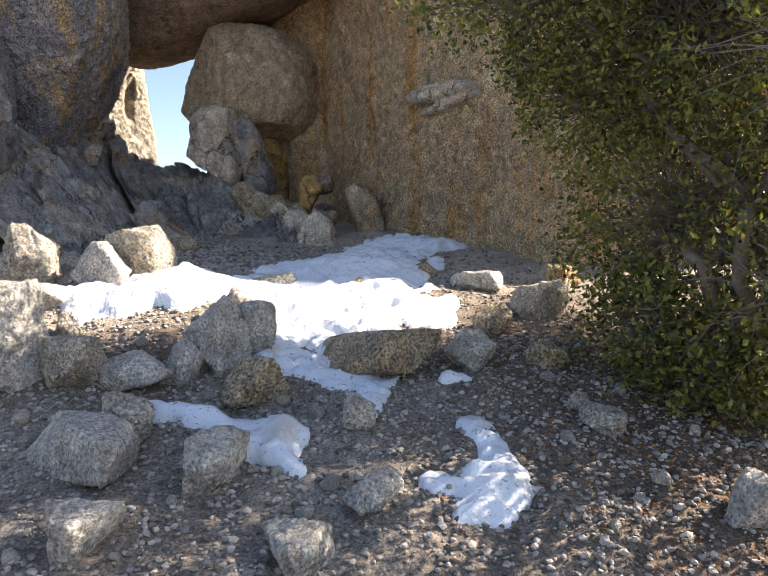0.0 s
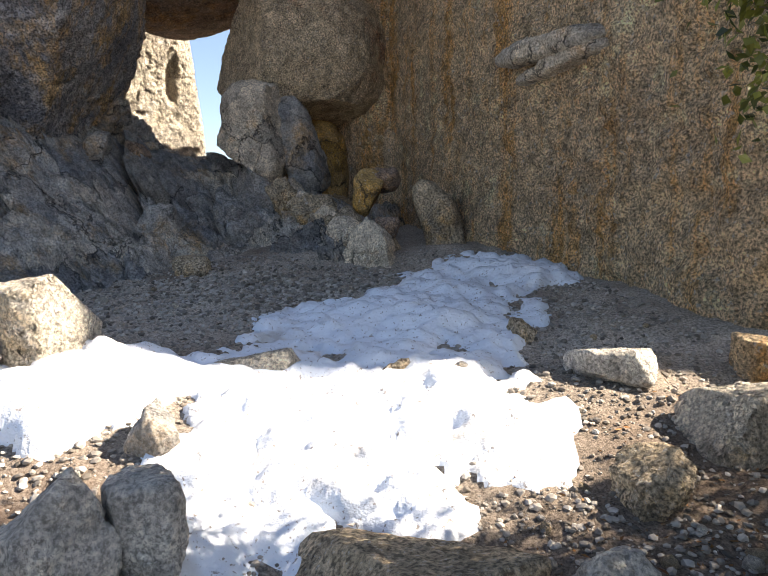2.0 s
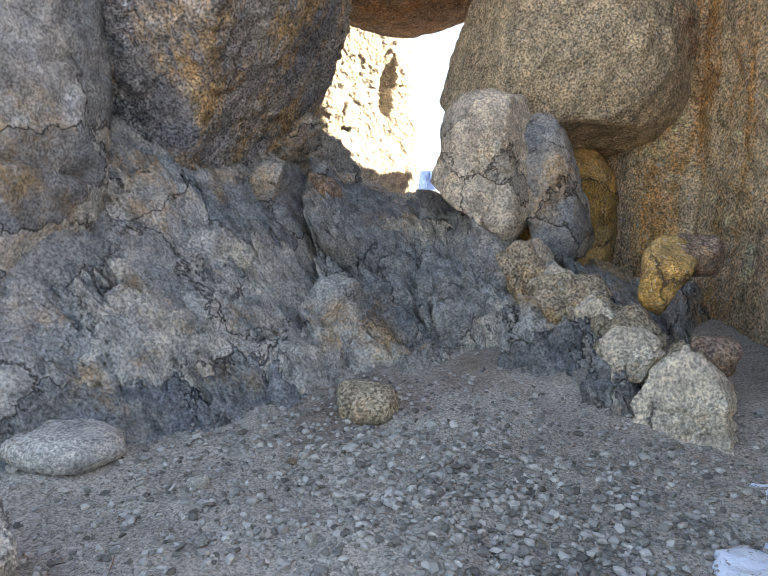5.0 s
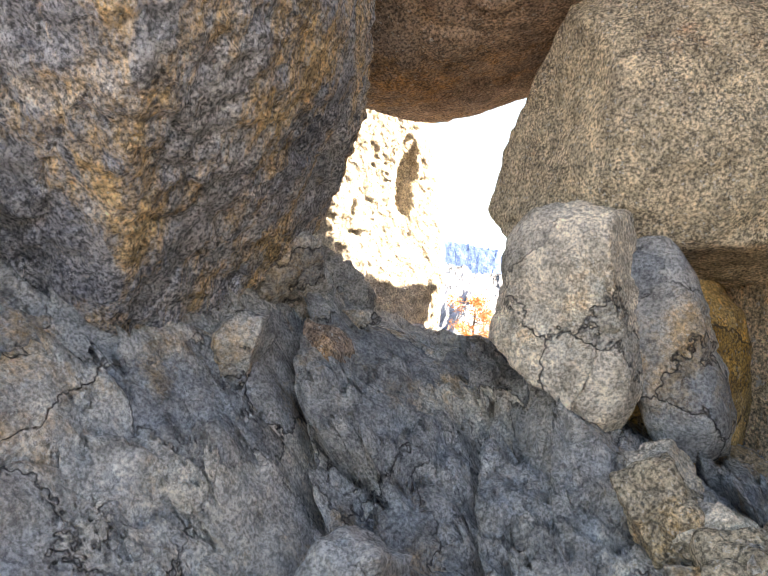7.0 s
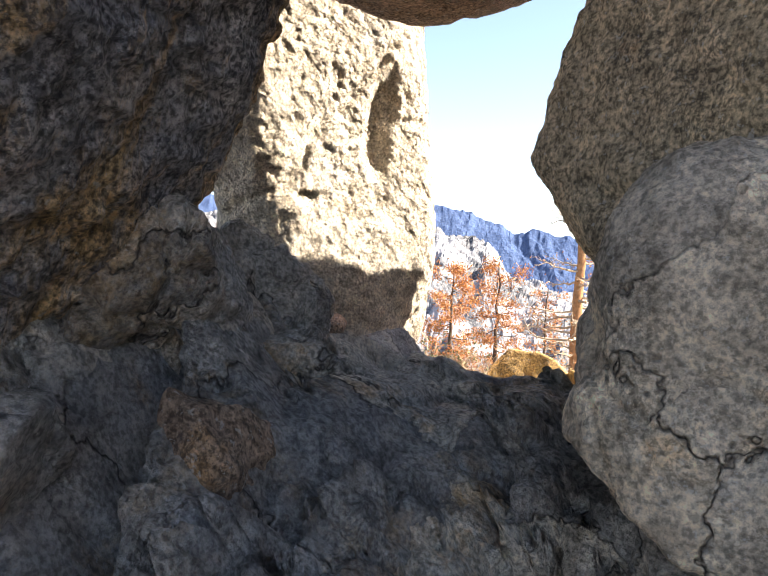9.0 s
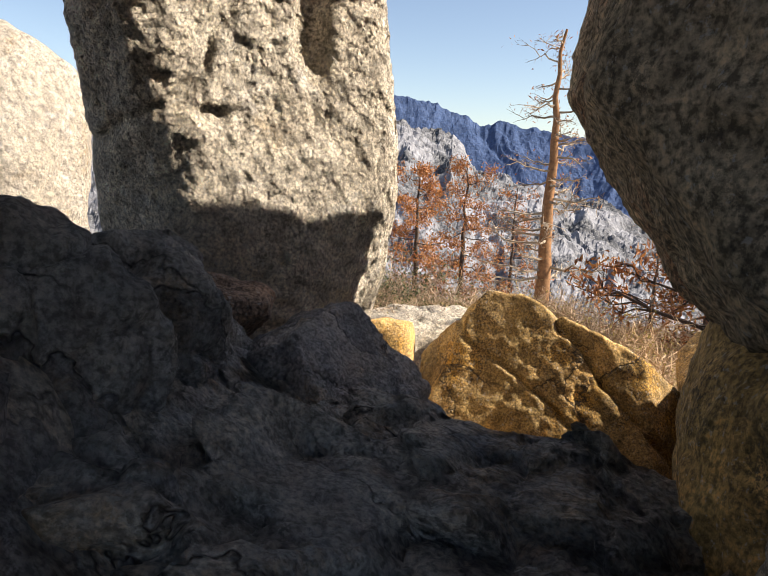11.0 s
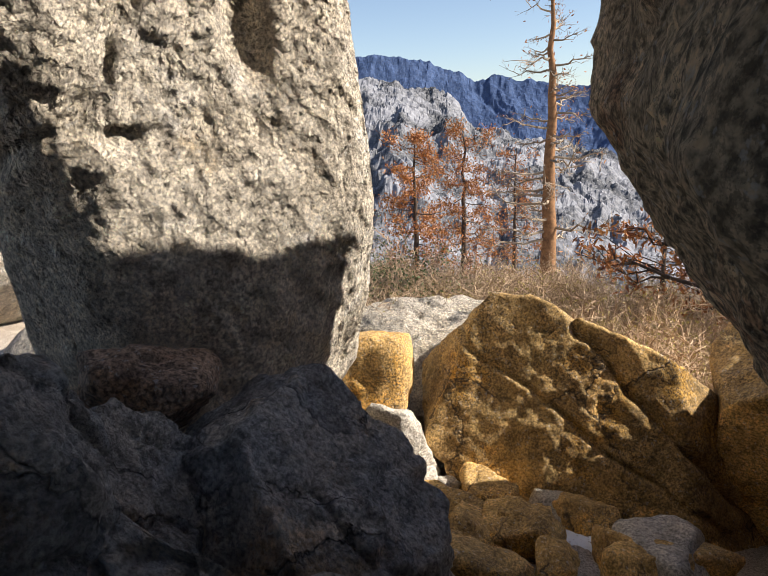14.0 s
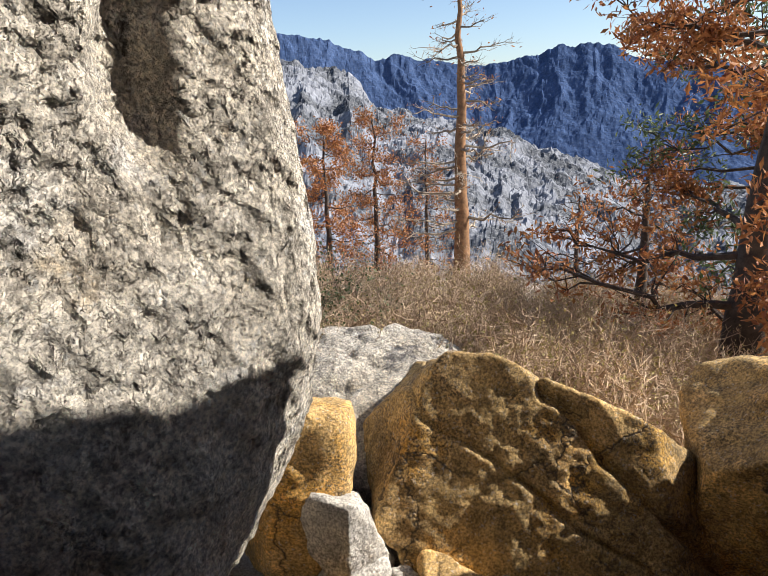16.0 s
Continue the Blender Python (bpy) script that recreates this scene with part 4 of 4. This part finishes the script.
# ---- woody plants ----
class Wood:
    """Collects tapered tubes and loose leaves for one mesh."""

    def __init__(self):
        self.v, self.f, self.n = [], [], 0

    def tube(self, pts, radii, sides=5):
        pts = np.asarray(pts, float)
        m = len(pts)
        t = np.gradient(pts, axis=0)
        t /= np.linalg.norm(t, axis=1)[:, None] + 1e-9
        ref = np.where(np.abs(t[:, 2:3]) > 0.9, np.array((1.0, 0, 0)), np.array((0, 0, 1.0)))
        u = np.cross(t, ref)
        u /= np.linalg.norm(u, axis=1)[:, None] + 1e-9
        w = np.cross(t, u)
        a = np.linspace(0, 2 * math.pi, sides, endpoint=False)
        ring = pts[:, None] + np.asarray(radii)[:, None, None] * (np.cos(a)[None, :, None] * u[:, None] + np.sin(a)[None, :, None] * w[:, None])
        self.v.append(ring.reshape(-1, 3))
        i = np.arange(m - 1)[:, None] * sides + np.arange(sides)[None]
        j = np.arange(m - 1)[:, None] * sides + (np.arange(sides)[None] + 1) % sides
        self.f.append((np.stack([i, j, j + sides, i + sides], -1) + self.n).reshape(-1, 4))
        self.n += m * sides

    def leaves(self, centres, length, width, rg, up=0.0):
        n = len(centres)
        a = rg.normal(size=(n, 3))
        a[:, 2] += up
        a /= np.linalg.norm(a, axis=1)[:, None]
        b = np.cross(a, rg.normal(size=(n, 3)))
        b /= np.linalg.norm(b, axis=1)[:, None] + 1e-9
        c = np.cross(a, b)
        ln = (length * rg.uniform(0.6, 1.3, n))[:, None]
        wd = (width * rg.uniform(0.6, 1.3, n))[:, None]
        q = np.stack([centres, centres + a * ln * 0.5 + b * wd * 0.5 + c * wd * 0.15, centres + a * ln, centres + a * ln * 0.5 - b * wd * 0.5 + c * wd * 0.15], 1)
        self.v.append(q.reshape(-1, 3))
        self.f.append((np.arange(n)[:, None] * 4 + np.arange(4)[None]) + self.n)
        self.n += n * 4

    def part(self, name, material, parent, smooth=False, label="", kind=""):
        ob = new(name, mesh_of(name, np.concatenate(self.v), np.concatenate(self.f), material, smooth))
        ob.parent = parent
        return tagged(ob, label, kind=kind)


def bent(a, b, rg, wobble=0.08, n=6, sag=0.0):
    t = np.linspace(0, 1, n)[:, None]
    a, b = np.asarray(a, float), np.asarray(b, float)
    ln = np.linalg.norm(b - a)
    p = a + (b - a) * t
    p[1:] += rg.normal(size=(n - 1, 3)) * wobble * ln * np.minimum(t[1:], 0.6)
    p[:, 2] += sag * ln * (t[:, 0] ** 2 - t[:, 0]) * 2
    return p


def oak_shrub():
    rg = np.random.default_rng(5)
    foot = Vector((1.95, 3.75, float(ground_height(np.array([1.95]), np.array([3.75]))[0]) - 0.03))
    tree = tagged(new("oak_tree"), "dense dark green evergreen oak with small glossy leaves", "tree")
    tree.location = foot
    # Outermost lobes lie out of view, added to shade the ground.
    lobes = [(1.95, 4.25, 2.7, 1.15, 0.75, 0.95), (0.95, 4.2, 2.95, 0.75, 0.5, 0.6), (1.3, 4.2, 2.3, 0.6, 0.5, 0.5), (1.85, 4.1, 1.5, 0.85, 0.7, 0.75), (1.55, 3.9, 0.85, 0.45, 0.45, 0.38),
             (2.2, 3.2, 2.3, 0.8, 0.7, 0.9), (2.0, 3.2, 1.1, 0.65, 0.55, 0.6), (2.7, 3.9, 3.7, 1.2, 0.8, 0.8), (2.4, 2.6, 1.6, 0.5, 0.5, 0.6), (2.9, 2.7, 3.1, 0.7, 0.6, 0.6), (2.3, 2.0, 1.9, 0.5, 0.5, 0.5), (2.25, 3.55, 0.7, 0.65, 0.45, 0.5), (1.75, 3.65, 0.6, 0.5, 0.4, 0.38), (3.9, 4.9, 2.9, 0.9, 0.9, 0.8), (3.7, 4.1, 2.4, 0.8, 0.7, 0.8)]
    trunk, limbs, crown = Wood(), Wood(), Wood()
    f = np.array(foot)
    centre = np.array((2.1, 3.75, 1.5))
    for k in range(4):
        top = centre + rg.normal(size=3) * (0.25, 0.25, 0.15)
        trunk.tube(bent((rg.normal() * 0.06, rg.normal() * 0.06, -0.05), top - f, rg, 0.07, 8), np.linspace(0.055, 0.032, 8), 7)
    ends = []
    for lx, ly, lz, rx, ry, rz in lobes:
        c = np.array((lx, ly, lz))
        limbs.tube(bent(centre - f, c - f, rg, 0.10, 7), np.linspace(0.032, 0.016, 7), 6)
        count = int((230 if ly > 3.5 else 70) * rx * ry * rz / 0.4) + 50
        d = rg.normal(size=(count, 3))
        d /= np.linalg.norm(d, axis=1)[:, None]
        rad = rg.uniform(0.25, 1.0, count) ** 0.5
        pts = c + d * rad[:, None] * (rx, ry, rz)
        pts = pts[pts[:, 2] > ground_height(pts[:, 0], pts[:, 1]) + 0.05]
        for q in pts:
            limbs.tube(bent(c - f + rg.normal(size=3) * 0.1, q - f, rg, 0.12, 4), np.linspace(0.007, 0.002, 4), 3)
            ends.append(q)
    ends = np.array(ends)
    per = 24
    spots = np.repeat(ends, per, 0) + rg.normal(size=(len(ends) * per, 3)) * 0.062
    crown.leaves(spots - f, 0.044, 0.026, rg)
    trunk.part("trunk", M_OAKBARK, tree, True)
    limbs.part("branchwork", M_OAKBARK, tree, kind="stuff")
    crown.part("crown", M_LEAF, tree, kind="stuff")


oak_shrub()


def brush(name, seed, height, spread, stems, leaves, label, leaf_mat):
    """A many-stemmed dry bush about its own foot."""
    rg = np.random.default_rng(seed)
    bush = tagged(new(name), label, "bush", "dry brush on the slope")
    w, lf = Wood(), Wood()
    tips = []
    for k in range(stems):
        a = rg.uniform(0, 2 * math.pi)
        out = rg.uniform(0.1, 1.0) * spread
        top = np.array((math.cos(a) * out, math.sin(a) * out, height * rg.uniform(0.55, 1.0)))
        p = bent((math.cos(a) * 0.12, math.sin(a) * 0.12, -0.05), top, rg, 0.16, 6)
        w.tube(p, np.linspace(0.011, 0.005, 6), 3)
        for j in range(11):
            s = p[int(rg.integers(2, 6))]
            e = s + rg.normal(size=3) * (0.17, 0.17, 0.12) + (0, 0, 0.08)
            w.tube(bent(s, e, rg, 0.2, 4), np.linspace(0.006, 0.003, 4), 3)
            tips.append(e)
            for i in range(2):
                g = e + rg.normal(size=3) * 0.08 + (0, 0, 0.07)
                w.tube([e, g], [0.0035, 0.002], 3)
                tips.append(g)
    w.part("brushwood", M_BRUSH, bush, kind="stuff")
    if leaves:
        t = np.array(tips)
        pick = t[rg.integers(len(t), size=leaves)] + rg.normal(size=(leaves, 3)) * 0.05
        lf.leaves(pick, 0.04, 0.02, rg)
        lf.part("foliage", leaf_mat, bush, kind="stuff")
    return bush


BUSHES = [brush("dry_bush", 301, 1.25, 0.8, 40, 900, "tan leafless bush with yellowish tips", M_BRUSHLEAF), brush("dry_bush", 302, 1.5, 0.85, 44, 500, "pinkish tan leafless bush", M_BRUSHLEAF),
          brush("dry_bush", 303, 1.05, 0.75, 36, 1300, "yellow green thin bush", M_BRUSHLEAF), brush("green_bush", 304, 1.3, 0.9, 44, 4200, "rounded leafy green bush on the slope", M_NEEDLE)]
rng = np.random.default_rng(91)


def plant(ob, x, y, size, turn, sink=0.0):
    z = float(ground_height(np.array([x]), np.array([y]))[0]) - sink
    ob.matrix_basis = pose(x, y, z, 0, 0, turn) @ Matrix.Scale(size, 4)


placed = []
for k in range(150):
    for _ in range(40):
        y = 17.2 + 16 * rng.uniform() ** 1.4
        x = -4.4 - 0.08 * (y - 15) + rng.uniform(-0.38, 0.42) * (y - 9)
        if all((x - a) ** 2 + (y - b) ** 2 > 0.3 for a, b in placed):
            break
    placed.append((x, y))
    src = BUSHES[int(rng.integers(3))]
    ob = copy_thing(src, Matrix())
    plant(ob, x, y, rng.uniform(0.7, 1.15), rng.uniform(0, 360), 0.05)
for src, (x, y) in zip(BUSHES, [(-6.3, 20.2), (-5.2, 21.4), (-4.2, 20.4), (-8.1, 23.2)]):
    plant(src, x, y, 1.0, 40)
for x, y, s in [(-6.75, 19.6, 1.4), (-8.9, 24.5, 1.2), (-7.6, 21.9, 0.8)]:
    plant(copy_thing(BUSHES[3], Matrix()), x, y, s, 70)


def conifer(name, x, y, height, base, branches, reach, label, bark, first=0.2, needles=0, needle_mat=None, droop=0.0, seed=1, twigs=10, top_heavy=False, lean=0.0, needle_from=0.0, tuft=0.16):
    """A trunk with whorled limbs, twigs and tufts of needles."""
    rg = np.random.default_rng(seed)
    tree = tagged(new(name), label, "tree")
    z = float(ground_height(np.array([x]), np.array([y]))[0]) - 0.1
    tree.location = (x, y, z)
    tr, br, nd = Wood(), Wood(), Wood()
    n = 16
    axis = np.stack([lean * height * np.linspace(0, 1, n) + rg.normal(size=n) * 0.012 * height * 0.5 * np.linspace(0, 1, n), rg.normal(size=n) * 0.006 * height * np.linspace(0, 1, n), np.linspace(0, height, n)], 1)
    tr.tube(axis, base * (1 - 0.86 * np.linspace(0, 1, n) ** 1.1) * (1 + 0.35 * np.exp(-np.linspace(0, 14, n))), 10)
    tips = []
    for k in range(branches):
        h = first + (0.99 - first) * (k + rg.uniform(-0.3, 0.3)) / branches
        h = min(max(h, 0.05), 0.985)
        a = rg.uniform(0, 2 * math.pi)
        s = np.array([np.interp(h * height, axis[:, 2], axis[:, i]) for i in range(3)])
        ln = reach * ((1 - 0.55 * h) if not top_heavy else (0.65 + 0.35 * math.sin(math.pi * h))) * rg.uniform(0.55, 1.1)
        e = s + ln * np.array((math.cos(a), math.sin(a), rg.uniform(-0.12, 0.22) - droop + (0.25 if h > 0.85 else 0)))
        p = bent(s, e, rg, 0.07, 7, 0.10)
        r0 = base * (0.24 if top_heavy else 0.2) * (1.15 - 0.6 * h)
        br.tube(p, np.linspace(r0, r0 * 0.25, 7), 5)
        for j in range(twigs):
            i = int(rg.integers(2, 7))
            q = p[i]
            g = q + (p[i] - p[i - 1]) * rg.uniform(0.3, 1.6) + rg.normal(size=3) * ln * (0.11, 0.11, 0.07)
            m = bent(q, g, rg, 0.12, 4)
            br.tube(m, np.linspace(r0 * 0.3, r0 * 0.08, 4), 3)
            tips += [g, m[2]]
            for i2 in range(2):
                g2 = g + rg.normal(size=3) * ln * 0.06 + (0, 0, 0.03)
                br.tube([m[2], g2], [r0 * 0.14, r0 * 0.05], 3)
                tips.append(g2)
    tr.part("trunk", bark, tree, True)
    br.part("branchwork", bark if bark is not M_PINEBARK else M_TWIG, tree, kind="stuff")
    if needles:
        t = np.array(tips)
        t = t[t[:, 2] > needle_from * height]
        heart = t[rg.random(len(t)) < 0.55]
        c = heart[rg.integers(len(heart), size=needles)] + rg.normal(size=(needles, 3)) * (tuft, tuft, tuft * 0.6)
        nd.leaves(c, 0.17, 0.05, rg, 0.2)
        nd.part("foliage", needle_mat, tree, kind="stuff")
    return tree


conifer("tall_pine", -6.25, 36.8, 12.4, 0.34, 46, 3.0, "tall orange barked pine with nearly bare branches", M_PINEBARK, first=0.22, needles=500, needle_mat=M_RUST, seed=12, twigs=12)
conifer("brown_fir", -10.6, 33.2, 6.4, 0.13, 34, 1.7, "thin dark fir with sparse rust brown needles", M_DARKBARK, first=0.12, needles=5200, needle_mat=M_RUST, droop=0.1, seed=13, twigs=7)
conifer("brown_fir", -9.8, 37.3, 7.6, 0.15, 36, 1.8, "thin brown fir with sparse rust needles", M_DARKBARK, first=0.12, needles=5200, needle_mat=M_RUST, droop=0.1, seed=14, twigs=7)
conifer("brown_fir", -8.2, 40.5, 7.0, 0.12, 30, 1.7, "thin brown fir among brush", M_DARKBARK, first=0.12, needles=2000, needle_mat=M_RUST, droop=0.1, seed=15, twigs=7)
conifer("dark_fir", -2.2, 31.8, 3.9, 0.13, 34, 1.6, "dead dark fir with bare drooping branches", M_DARKBARK, first=0.1, droop=0.12, seed=16, twigs=9)
conifer("rusty_pine", -0.3, 22.0, 7.6, 0.34, 24, 3.3, "dark trunked pine with rust brown needle clumps", M_DARKBARK, first=0.12, needles=15000, needle_mat=M_RUST, seed=18, twigs=14, top_heavy=True, lean=0.03, needle_from=0.1, tuft=0.12)
conifer("rusty_pine", -1.2, 26.0, 4.6, 0.17, 20, 2.0, "smaller pine with rust orange needles", M_DARKBARK, first=0.15, needles=2600, needle_mat=M_RUST, seed=19, twigs=9, top_heavy=True)
conifer("green_pine", 0.6, 24.5, 7.5, 0.2, 24, 2.2, "pine with some green needle tufts", M_DARKBARK, first=0.35, needles=4000, needle_mat=M_NEEDLE, seed=20, twigs=9, top_heavy=True)
